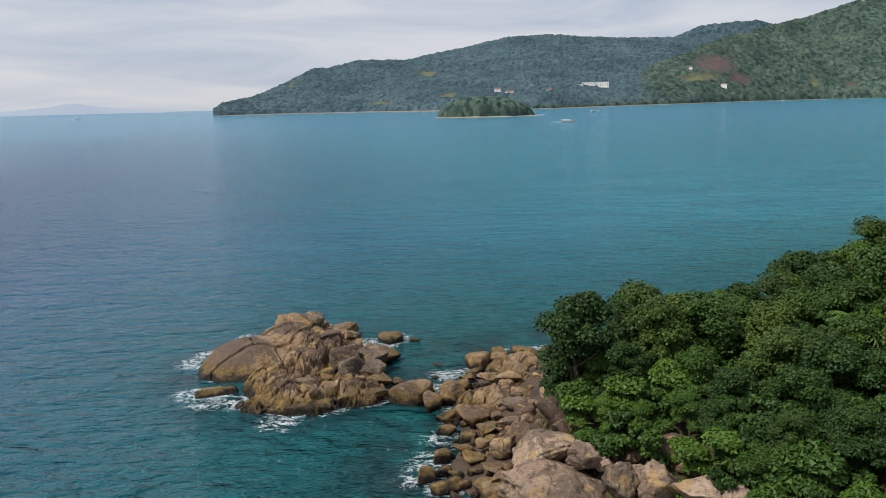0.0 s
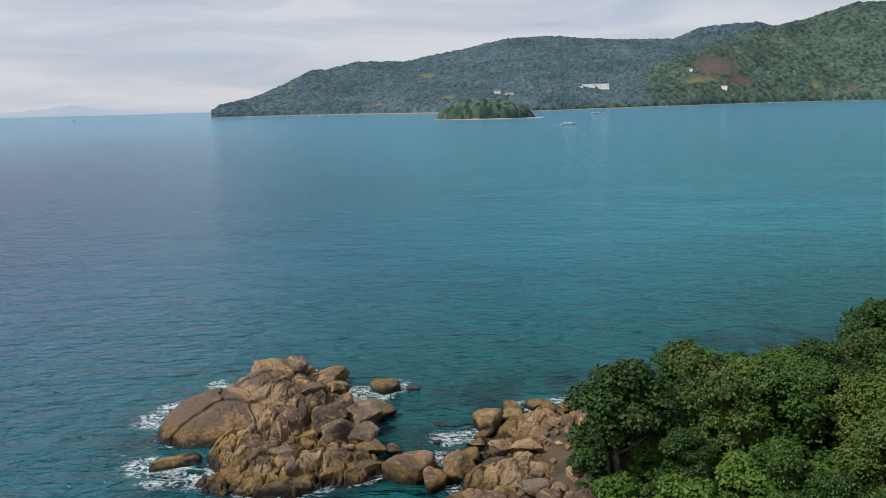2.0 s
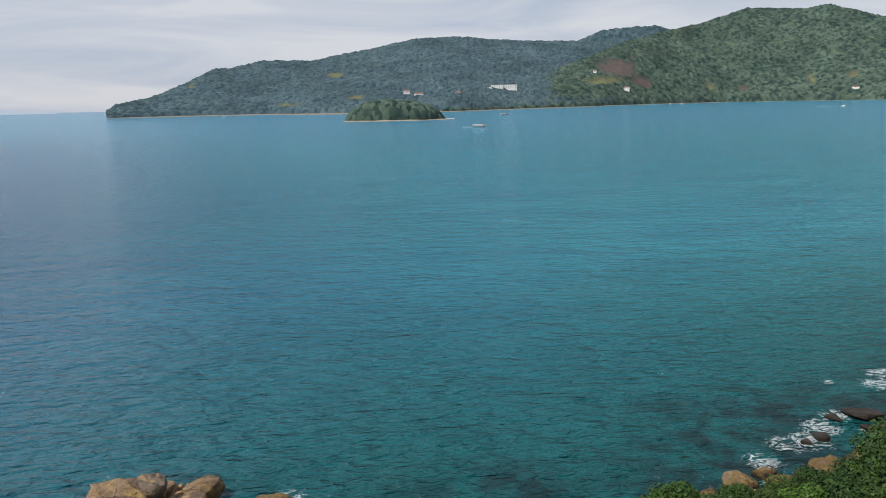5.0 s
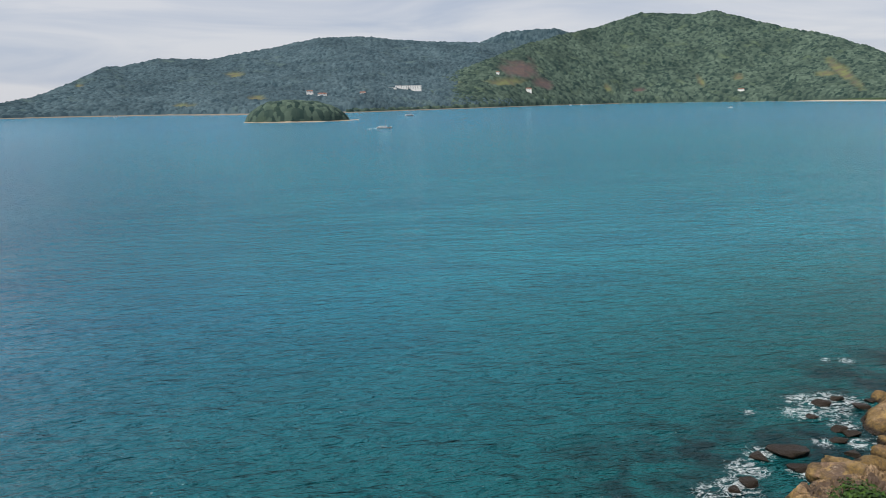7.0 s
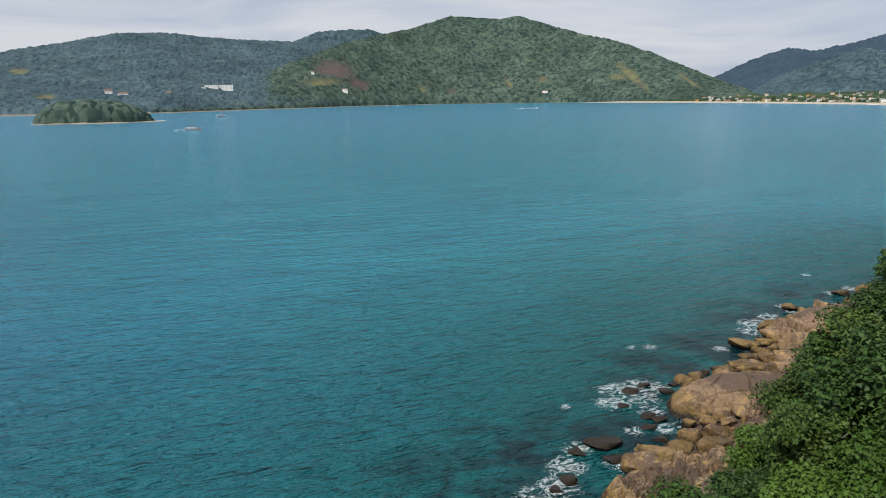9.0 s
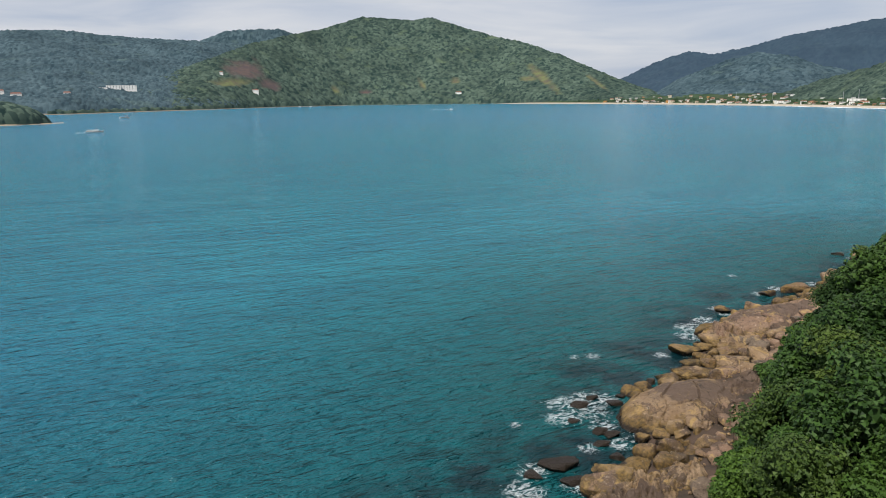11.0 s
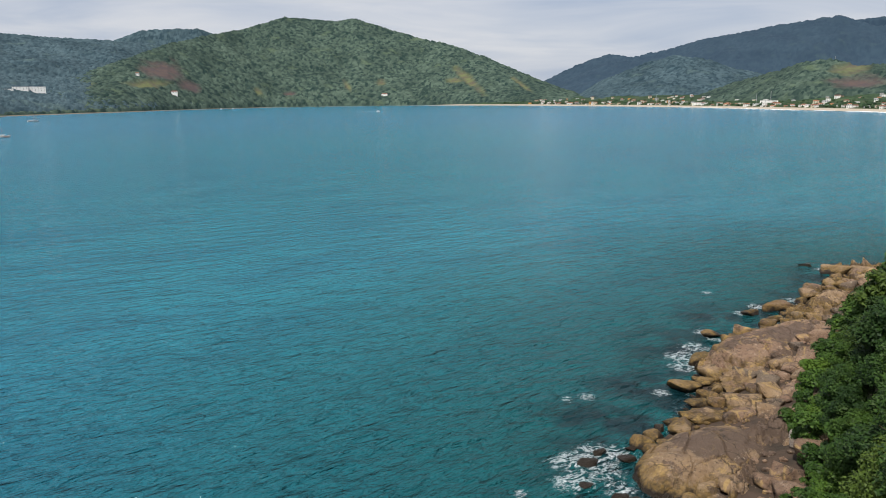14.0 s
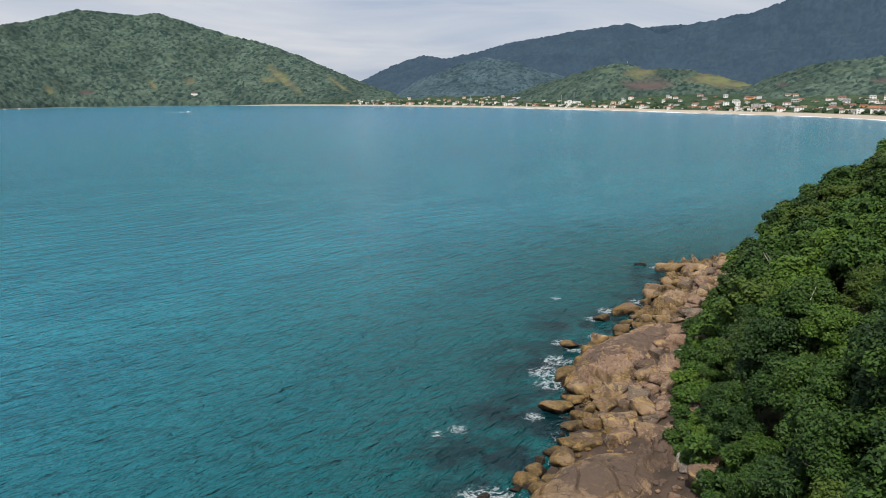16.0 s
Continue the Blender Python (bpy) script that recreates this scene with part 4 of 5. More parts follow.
ISLET_BLOCKS = [
    (-17.6, 99.4, 2.2, 1.1, 1, 0.4), (-14.4, 100.7, 1.3, 1.6, 1.5, 0.7), (-15.8, 97.9, 1.2, 2.1, 1.4, 0.7),
    (-10.9, 82.2, 1.4, 1.9, 1.8, 0.8), (-8, 81, 1.2, 1.6, 1.5, 0.7), (-9.5, 89.6, 0.9, 1.3, 1.2, 0.7),
    (-13.7, 77.9, 0.9, 1.9, 1.5, 0.7), (-16.6, 77.2, 0.7, 1.9, 1.1, 0.6), (-11.2, 78.4, 0.9, 1.3, 1.2, 0.5),
    (-9, 77.8, 0.7, 2.4, 1.5, 0.8), (-15, 74.8, 0.2, 2.5, 1.1, 0.8), (-18.5, 76.3, 0.2, 2.8, 1.3, 0.9),
]
CHANNEL_ROCKS = [
    (-26.4, 80.2, 0.1, 2.5, 1.1, 0.8), (-5.8, 81.4, 0.6, 0.9, 0.8, 0.3), (-4.0, 77.3, 0.9, 2.5, 1.9, 1.7),
    (-2.0, 74.6, 0.7, 1.1, 1.1, 1.2), (-7.9, 97.6, 0.3, 1.8, 1.3, 1.2), (-4.7, 97.7, 0.1, 0.9, 0.5, 0.3),
    (-1.7, 83.3, 0.2, 0.4, 0.3, 0.2), (-1.7, 88, -0.1, 1.1, 0.6, 0.4),
]
TIP_SLABS = [
    (0.6, 77.2, 0.8, 1.6, 2.0, 1.3),
    (6.6, 78.6, 2, 1.4, 0.9, 0.4), (4.4, 80, 1.5, 1.2, 0.8, 0.4), (2.1, 81.9, 0.7, 0.9, 0.6, 0.3),
]
TIP_BOULDERS = [
    (2.2, 69.8, 1.3, 1.9, 1.7, 0.7), (3.5, 66.7, 1.3, 0.9, 0.9, 0.6), (4.7, 61.7, 2, 1.4, 1.2, 0.8),
    (3, 63.3, 1.5, 0.8, 0.7, 0.4), (4.5, 69.5, 1.4, 0.7, 0.6, 0.3), (6.5, 70.9, 1.9, 1.5, 0.9, 0.5),
    (5.7, 67.4, 1.7, 1.3, 0.7, 0.4), (6.9, 73.1, 2, 0.7, 0.6, 0.4), (1.1, 63.4, 0.9, 1, 0.6, 0.3),
    (1.9, 61.7, 0.8, 1.1, 1, 0.3), (-0.6, 60.4, 0.4, 0.7, 0.6, 0.4), (0.4, 59.5, 0.4, 0.7, 0.6, 0.2),
    (-2.2, 59.4, 0.5, 0.8, 0.7, 0.8),
]
CLIFF_BLOCKS = [
    (3.4, 58.6, 1.5, 0.8, 0.6, 0.3), (4.1, 57.3, 1.4, 0.7, 0.6, 0.2), (3.6, 56.8, 0.7, 1.3, 1.2, 0.5),
    (7.8, 58.8, 3, 2.6, 2.4, 0.8), (8.7, 54.4, 2.2, 4.3, 2.4, 1.4), (13.2, 53.7, 3, 1.2, 1.1, 1.3),
    (10.9, 56.2, 4, 1.4, 1.3, 0.8), (12.4, 55.5, 3.4, 0.7, 0.6, 0.5), (14.7, 54, 3.2, 0.7, 0.6, 0.7),
    (15.7, 52.1, 3.8, 1.3, 1.2, 1.3), (18, 50.3, 3.6, 1.6, 1.4, 0.8), (20.3, 49.5, 3.6, 1.4, 1.2, 0.7),
    (22.9, 48.4, 3.8, 1.7, 1.5, 0.5),
]
COVE_SLABS = [
    (59.3, 102.7, 0.8, 2.1, 1.5, 0.7), (101.6, 117.5, 1.7, 3.2, 2.3, 1.2),
    (93.1, 112.8, 1.7, 2.4, 2.2, 1), (88.2, 115.5, 0.8, 3.4, 1.6, 1.1),
]
COVE_BOULDERS = [
    (95, 122.5, 0.6, 2.3, 1.4, 0.7), (102.1, 122, 1.1, 2.9, 2, 1.1), (98.4, 121.9, 0.7, 1.4, 1, 0.5),
    (97.8, 117.5, 1.1, 1.7, 1.5, 0.7), (106.1, 127, 0.4, 2.5, 1.1, 0.8), (118.4, 132.6, 0.5, 1.7, 1, 0.5),
    (91.3, 118.4, 0.5, 1.6, 0.8, 0.5), (84.6, 117.3, 0.4, 1.3, 1, 0.5), (71.6, 105.2, 1.5, 1.3, 1.2, 0.7),
    (74, 104.1, 1.8, 2, 1.5, 0.6), (70.7, 103.7, 1.3, 1.3, 0.7, 0.4), (64.7, 101.1, 1.1, 1.2, 1.1, 0.6),
    (66.2, 100.3, 1.3, 1, 0.9, 0.6), (68.1, 106.7, 0.5, 0.9, 0.8, 0.5),
]
COVE_WASHED = [
    (56.5, 107.6, 0.3, 2.2, 1.3, 0.7), (53.2, 107.7, 0.2, 1, 0.8, 0.3), (55.7, 104.5, 0, 1.5, 0.8, 0.5),
    (48.7, 103.3, 0.2, 0.9, 0.8, 0.3), (46.6, 102.7, 0.1, 0.6, 0.6, 0.2), (65.8, 111, 0.3, 0.9, 0.8, 0.4),
    (66.5, 109.8, 0.2, 1, 0.8, 0.3), (63.8, 108.8, 0.2, 1, 0.7, 0.3), (69.2, 117.9, 0.2, 1.2, 0.9, 0.4),
    (65.6, 114.9, 0.1, 0.7, 0.6, 0.2), (72.2, 118.5, 0.2, 1, 0.6, 0.3), (73, 115.5, 0.2, 1.1, 0.6, 0.3),
    (75.4, 116.6, 0.2, 0.7, 0.5, 0.2), (62.9, 105.6, 0.2, 0.9, 0.8, 0.3),
]
LEDGE_BOULDERS = [
    (96.8, 118.9, 0.7, 0.9, 0.8, 0.7),
    (87.3, 116.7, 0.6, 1.4, 1.3, 0.6), (88, 114.6, 0.9, 1.6, 1.4, 0.7),
    (89.6, 111.9, 1.5, 2.6, 1.4, 0.8), (94.4, 113.3, 1.7, 2.4, 1.8, 0.8), (100.7, 114.1, 1.9, 1.7, 1.6, 1.7),
    (102, 117.8, 1.6, 2, 1.9, 1.3), (92.2, 108.2, 2.2, 2.9, 1.6, 0.9),
]
POINT_BOULDERS = [
    (95.1, 110.3, 2.2, 1.3, 1.2, 0.6), (107.6, 126.7, 0.4, 2.8, 1.7, 0.9),
    (141.1, 133.5, 0.6, 3, 1.5, 0.9), (134.8, 134.9, 0.2, 1.7, 1, 0.6), (129.7, 128.9, 0.8, 1.8, 1.6, 0.8),
    (133, 127.5, 0.8, 1.3, 1.2, 0.7), (133, 125.6, 0.9, 1.7, 1.2, 0.7), (137.7, 124.5, 1.1, 1.9, 1.5, 0.8),
    (137.6, 127.6, 0.9, 1.5, 1.3, 0.7), (151.9, 132.4, 1.2, 1.7, 1.5, 1.2), (178.8, 137.9, 0.8, 4.4, 2, 1.4),
    (179.9, 133.4, 0.9, 2.9, 1.9, 1.2), (180.7, 146.5, 0.1, 1.5, 0.8, 0.5),
]
SEA_ROCKS = "standing in the sea off the headland"
SHORE_ROCKS = "on the wave-washed rocky shore"


def crag(key, label, group, material, step):
    lumps, patches = CRAGS[key]
    x0, x1 = min(q[0] - max(q[2], q[3]) for q in lumps) - 1.5, max(q[0] + max(q[2], q[3]) for q in lumps) + 1.5
    y0, y1 = min(q[1] - max(q[2], q[3]) for q in lumps) - 1.5, max(q[1] + max(q[2], q[3]) for q in lumps) + 1.5
    x, y = np.meshgrid(np.arange(x0, x1, step), np.arange(y0, y1, step), indexing="ij")
    z = crag_height(x, y, lumps)
    crust = np.zeros_like(x)
    ragged = (value_noise(x / 1.5, y / 1.5, 281, 4) - 0.5) * 0.9
    for cx, cy, rx, ry, turn in patches:
        u, v = turned(x, y, cx, cy, turn)
        crust = np.maximum(crust, np.clip((1.15 - np.hypot(u / rx, v / ry) + ragged) * 2.2, 0, 1))
    f = grid_faces(*x.shape)
    f = f[z.ravel()[f].max(1) > -1.3]
    used, f = np.unique(f, return_inverse=True)
    me = np_mesh("rock_mass", np.stack([x, y, z], -1).reshape(-1, 3)[used], f.reshape(-1, 4), material, False, {"crust": crust.ravel()[used]})
    ob = tagged(new("rock_mass", me), label, "rock", group)
    rock_spots.extend((q[0] + k * q[2] * 0.55 * math.cos(radians(q[4])), q[1] + k * q[2] * 0.55 * math.sin(radians(q[4])), q[3] * 0.8) for q in lumps for k in (-1, 0, 1))
    return ob


crag("islet", "brown granite islet with a smooth dome and broken ledges", "islet rocks", ROCK, 0.14)
crag("tip", "tan granite slabs at the tip of the headland", "headland rocks", ROCK, 0.14)
crag("cove", "jointed tan granite shelf sloping into the cove", "cove rocks", ROCK, 0.16)
crag("whaleback", "broad smooth granite whaleback with dark brown crust", "ledge rocks", ROCK, 0.16)
crag("ledge", "long reddish granite ledge sloping from the trees to the water", "ledge rocks", ROCK_RED, 0.2)
crag("far_ledge", "rounded granite ledge on the wooded coast", "ledge rocks", ROCK, 0.22)
crag("point", "broken tan granite ledge at the far point", "point rocks", ROCK, 0.22)
# the square block on the crest of the islet and its neighbours
stone(BIG, (-20.4, 96.6, 3.0, 2.7, 2.2, 1.5), ROCK, "block", "on the crest of the islet", "islet rocks", 15, 4)
stone(MID, (-17.9, 96.9, 3.2, 1.3, 1.3, 1.4), ROCK_GREY, "block", "on the crest of the islet", "islet rocks", 10, 8)
ridge_rng = np.random.RandomState(77)
for k in range(40):
    u, v = ridge_rng.uniform(-1, 1, 2)
    if u * u + v * v > 1:
        continue
    x, y = -13.6 + 5.0 * u, 84.5 + 9.5 * v
    r = ridge_rng.uniform(0.5, 1.25)
    top = float(crag_height(np.array([x]), np.array([y]), CRAGS["islet"][0])[0])
    stone(MID, (x, y, top + 0.1 * r, r * 1.3, r * 0.85, r * ridge_rng.uniform(0.6, 0.9)), pick((5, 4, 3)), "block", "on the broken islet top", "islet rocks", ridge_rng.uniform(20, 60), 22)
for x, y, z, r in ((-11.4, 81.6, 2.0, 1.7), (-8.6, 81.8, 1.5, 1.4), (-12.6, 84.6, 2.4, 1.5), (-9.2, 86.4, 1.6, 1.5), (-8.0, 90.0, 0.6, 1.5)):
    stone(MID, (x, y, z, r * 1.25, r, r * 0.95), ROCK_GREY, "block", "tilted against the islet", "islet rocks", 40, 25)
pile(ISLET_BLOCKS, MID, "block", "leaning on the islet", "islet rocks", 0, (6, 3, 2), 0.2, 1.1)
pile(CHANNEL_ROCKS, MID, "boulder", SEA_ROCKS, "channel rocks", 0, (6, 2, 1), 0.2)
pile(TIP_SLABS, BIG, "slab", "at the tip of the headland", "headland rocks", 0, (8, 1, 1), 0.3, 1.1)
pile(TIP_BOULDERS, MID, "boulder", "below the headland trees", "headland rocks", 0, (4, 4, 2), 0.1)
pile(CLIFF_BLOCKS, BIG, "block", "in the low cliff under the trees", "headland rocks", 0, (6, 1, 3), 0.3, 1.22, (ROCK_PINK, ROCK_GREY, ROCK_RED))
pile(COVE_SLABS, BIG, "slab", "sloping into the cove", "cove rocks", 28, (8, 1, 1), 0.3, 1.08)
pile(COVE_BOULDERS, MID, "boulder", SHORE_ROCKS, "cove rocks", 28, (6, 2, 2), 0.1)
pile(COVE_WASHED, MID, "boulder", "awash in the cove", "cove rocks", 28, (1, 0, 0), 0.2, 1.0, (ROCK_WET, ROCK_GREY, ROCK_RED))
pile(LEDGE_BOULDERS, MID, "boulder", SHORE_ROCKS, "ledge rocks", 39, (5, 2, 3), 0.1)
pile(POINT_BOULDERS, MID, "boulder", "at the far point of the coast", "point rocks", 39, (6, 2, 1), 0.1)

# boulders that fill the strip between the water and the trees
fill_rng = np.random.RandomState(21)
count = 0
bank_v, bank_f = [], []
for size, tries in ((1.7, 900), (1.1, 1500), (0.7, 2600)):
    xs, ys = fill_rng.uniform(-2, 205, tries * 4), fill_rng.uniform(44, 142, tries * 4)
    d_sh, land, wood = edge_distance(xs, ys, SHORE), inside(xs, ys, SHORE), inside(xs, ys, FOREST)
    d_wood = edge_distance(xs, ys, FOREST)
    ok = (land | (d_sh < 1.2)) & ((~wood) | (d_wood < 1.5)) & (xs < 205)
    hz = ground_height(xs, ys)
    for x, y, z in zip(xs[ok], ys[ok], hz[ok]):
        r = size * fill_rng.uniform(0.7, 1.3)
        if count >= 520 or any((x - u) ** 2 + (y - v) ** 2 < ((r + w) * 0.74) ** 2 for u, v, w in rock_spots):
            continue
        if count >= 210:
            src = SMALL[count % len(SMALL)]
            p = np.empty(len(src.vertices) * 3, dtype=np.float32)
            src.vertices.foreach_get("co", p)
            fv = np.array([q.vertices[:] for q in src.polygons])
            t = fill_rng.uniform(0, 6.28)
            p = p.reshape(-1, 3) * (r, r * fill_rng.uniform(0.6, 0.95), r * fill_rng.uniform(0.5, 0.85))
            p = np.stack([p[:, 0] * math.cos(t) - p[:, 1] * math.sin(t), p[:, 0] * math.sin(t) + p[:, 1] * math.cos(t), p[:, 2]], -1)
            bank_f.append(fv + sum(len(q) for q in bank_v))
            bank_v.append(p + (x, y, max(z, -0.1) + 0.25 * r))
            rock_spots.append((x, y, r))
            count += 1
            continue
        stone(MID if size > 1.2 else SMALL, (x, y, max(z, -0.1) + 0.25 * r, r, r * fill_rng.uniform(0.6, 0.95), r * fill_rng.uniform(0.45, 0.8)), pick((4, 2, 4)),
              "boulder", SHORE_ROCKS, "shore boulders", fill_rng.uniform(0, 360), 14)
        count += 1


me = np_mesh("boulder_bank", np.concatenate(bank_v), np.concatenate(bank_f), ROCK_RED)
tagged(new("boulder_bank", me), "reddish brown granite boulders piled along the shore", "rocks", kind="stuff")
# pale bare stones along the foot of the trees
for k in range(46):
    t = fill_rng.uniform(0, 1)
    i = 19 + int(t * 7)
    (xa, ya), (xb, yb) = FOREST[i], FOREST[i + 1]
    w = fill_rng.rand()
    x, y = xa + (xb - xa) * w + fill_rng.uniform(-0.8, 0.8), ya + (yb - ya) * w + fill_rng.uniform(-0.2, 1.6)
    r = fill_rng.uniform(0.5, 1.2)
    z = float(ground_height(np.array([x]), np.array([y]))[0])
    stone(SMALL, (x, y, z + 0.4 * r, r, r * 0.8, r * fill_rng.uniform(0.6, 1.0)), ROCK_PALE, "boulder", "at the foot of the trees", "pale boulders", fill_rng.uniform(0, 360), 20)


def rubble():
    rng = np.random.RandomState(31)
    bm = bmesh.new()
    bmesh.ops.create_icosphere(bm, subdivisions=1, radius=1)
    bv = np.array([v.co for v in bm.verts])
    bf = np.array([[v.index for v in f.verts] for f in bm.faces])
    bm.free()
    xs, ys = rng.uniform(-3, 205, 9000), rng.uniform(44, 142, 9000)
    ok = (inside(xs, ys, SHORE) | (edge_distance(xs, ys, SHORE) < 0.8)) & ~inside(xs, ys, FOREST)
    xs, ys = xs[ok], ys[ok]
    hz = ground_height(xs, ys)
    vs, fs = [], []
    for x, y, z in zip(xs, ys, hz):
        r = rng.uniform(0.18, 0.55)
        p = bv * (1 + 0.5 * (rng.rand(len(bv), 1) - 0.5)) * (r, r * rng.uniform(0.6, 1), r * rng.uniform(0.5, 0.9))
        t = rng.uniform(0, 6.28)
        p = np.stack([p[:, 0] * math.cos(t) - p[:, 1] * math.sin(t), p[:, 0] * math.sin(t) + p[:, 1] * math.cos(t), p[:, 2]], -1)
        fs.append(bf + len(vs) * len(bv))
        vs.append(p + (x, y, max(z, -0.15) + 0.1))
    me = np_mesh("rubble", np.concatenate(vs), np.concatenate(fs), ROCK_RED, False)
    tagged(new("rubble", me), "reddish granite rubble between the boulders", "rubble", kind="stuff")


rubble()


# ---- trees ----
def crown_mesh(name, radius, high, lumps, count, leaf, material, seed, droop=0.0):
    """A crown of many leaf clusters gathered on lumps, with gaps between them."""
    rng = np.random.RandomState(seed)
    cs, rs = [], []
    for k in range(lumps):
        a, q = rng.uniform(0, 2 * np.pi), rng.uniform(0, 1) ** 0.6
        h = rng.uniform(-0.9, 1)
        reach = radius * 0.74 * q * math.sqrt(max(0.05, 1 - max(h, 0) ** 2 * 0.8))
        cs.append((reach * math.cos(a), reach * math.sin(a), h * high * 0.62))
        rs.append(radius * rng.uniform(0.2, 0.4))
    cs, rs = np.array(cs), np.array(rs)
    pick_ = rng.choice(lumps, count * 2, p=rs ** 2 / (rs ** 2).sum())
    d = rng.normal(size=(count * 2, 3))
    d /= np.linalg.norm(d, axis=1)[:, None]
    d[:, 2] = np.where(d[:, 2] < -0.35, -d[:, 2], d[:, 2])
    p = cs[pick_] + d * rs[pick_][:, None] * rng.uniform(0.62, 1.3, (count * 2, 1)) * (1, 1, 0.8)
    depth = np.min(np.linalg.norm((p[:, None] - cs[None]) / (1, 1, 0.8), axis=2) / rs[None], axis=1)
    keep_ = np.argsort(-depth)[:count]
    p, d = p[keep_], d[keep_]
    n = d * 0.7 + rng.normal(size=d.shape) * 0.45 + (0, 0, 0.55)
    n /= np.linalg.norm(n, axis=1)[:, None]
    t = np.cross(n, rng.normal(size=n.shape))
    t /= np.linalg.norm(t, axis=1)[:, None]
    t[:, 2] -= droop
    s_ = np.cross(n, t)
    ln = (leaf * rng.uniform(0.6, 1.35, count))[:, None]
    wd = ln * 0.42
    v = np.stack([p - t * ln * 0.4 + s_ * wd, p - t * ln * 0.4 - s_ * wd, p + t * ln * 0.65 - n * ln * 0.12], 1).reshape(-1, 3)
    f = np.arange(count * 3).reshape(-1, 3)
    bm = bmesh.new()
    bmesh.ops.create_icosphere(bm, subdivisions=1, radius=1)
    bv = np.array([w.co for w in bm.verts])
    bf = np.array([[w.index for w in q.verts] for q in bm.faces])
    bm.free()
    core_v, core_f = [], []
    for k in range(lumps):
        core_f.append(bf + k * len(bv))
        core_v.append(bv * rs[k] * 0.74 * (1, 1, 0.8) * (1 + 0.2 * (rng.rand(len(bv), 1) - 0.5)) + cs[k])
    tris = np.concatenate([f, np.concatenate(core_f) + len(v)])
    return np_mesh(name, np.concatenate([v] + core_v), tris, material, False)


def trunk_mesh(name, tall, seed, radius):
    rng = random.Random(seed)
    bm = bmesh.new()

    def limb(a, b, r0, r1, bend):
        a, b = Vector(a), Vector(b)
        side = (b - a).cross(Vector((0.3, 0.2, 1))).normalized()
        up = (b - a).cross(side).normalized()
        rings = []
        for i in range(4):
            t = i / 3
            c = a.lerp(b, t) + side * bend * math.sin(math.pi * t)
            r = r0 + (r1 - r0) * t
            rings.append([c + (side * math.cos(q) + up * math.sin(q)) * r for q in [j * math.tau / 5 for j in range(5)]])
        loft(bm, rings)

    limb((0, 0, -1.2), (0.2, 0.1, tall * 0.7), 0.24, 0.13, 0.2)
    for k in range(5):
        q = k * 1.25 + rng.uniform(-0.3, 0.3)
        z0 = tall * rng.uniform(0.35, 0.68)
        limb((0.1, 0.05, z0), (math.cos(q) * radius * 0.62, math.sin(q) * radius * 0.62, z0 + tall * rng.uniform(0.15, 0.35)), 0.1, 0.03, rng.uniform(-0.3, 0.3))
    me = bpy.data.meshes.new(name)
    bm.to_mesh(me)
    bm.free()
    me.materials.append(BARK)
    return me


def tree(kind_name, label, radius, high, tall, lumps, count, leaf, material, seed, group):
    ob = thing(kind_name, label, "tree", group, loc=(0, 0, -500))
    new("trunk", trunk_mesh("trunk", tall, seed, radius)).parent = ob
    cr = new("crown", crown_mesh("crown", radius, high, lumps, count, leaf, material, seed))
    cr.parent, cr.location = ob, (0, 0, tall)
    return ob


WOODS = "trees on the headland"
NEAR_TREES = [tree("broadleaf_tree", lab, r, h, t, lu, 6400, lf * 0.8, m, sd_, WOODS) for lab, r, h, t, lu, lf, m, sd_ in (
    ("dark green broadleaf tree on the wooded headland", 3.1, 3.8, 4.5, 26, 0.3, LEAF, 301), ("dark green spreading broadleaf tree among others", 3.6, 3.5, 4.6, 28, 0.3, LEAF, 302),
    ("bright green broadleaf tree on the wooded slope", 3.0, 3.6, 4.2, 24, 0.28, LEAF_BRIGHT, 303), ("olive green small-leaved tree on the slope", 3.3, 3.6, 4.3, 26, 0.26, LEAF_OLIVE, 304),
    ("tall dark round-crowned tree above the others", 2.9, 4.4, 5.2, 26, 0.3, LEAF, 305))]
FAR_TREES = [tree("broadleaf_tree", lab, r, h, t, lu, 3000, lf * 0.85, m, sd_, WOODS) for lab, r, h, t, lu, lf, m, sd_ in (
    ("dark green broadleaf tree on the coast hillside", 3.5, 3.6, 4.6, 20, 0.5, LEAF, 311), ("green broadleaf tree on the coast hillside", 3.3, 3.8, 4.7, 19, 0.48, LEAF_BRIGHT, 312),
    ("olive green tree on the coast hillside", 3.6, 3.4, 4.5, 20, 0.48, LEAF_OLIVE, 313))]
SHRUBS = [tree("shrub", lab, 1.5, 1.4, 1.2, 11, 1800, 0.22, m, sd_, "shrubs at the forest edge") for lab, m, sd_ in (
    ("bright green shrub at the forest edge", LEAF_BRIGHT, 321), ("dark green shrub at the forest edge", LEAF, 322))]

tree_rng = random.Random(17)
spots = []


def grow(sources, x, y, size, sink=0.0):
    z = float(ground_height(np.array([x]), np.array([y]))[0])
    k = size * tree_rng.uniform(0.88, 1.14)
    src = tree_rng.choice(sources)
    ob = copy_thing(src, pose(x, y, z - sink, tree_rng.uniform(-5, 5), tree_rng.uniform(-5, 5), tree_rng.uniform(0, 360)))
    ob.scale = (k, k, k * tree_rng.uniform(0.9, 1.12))
    return ob


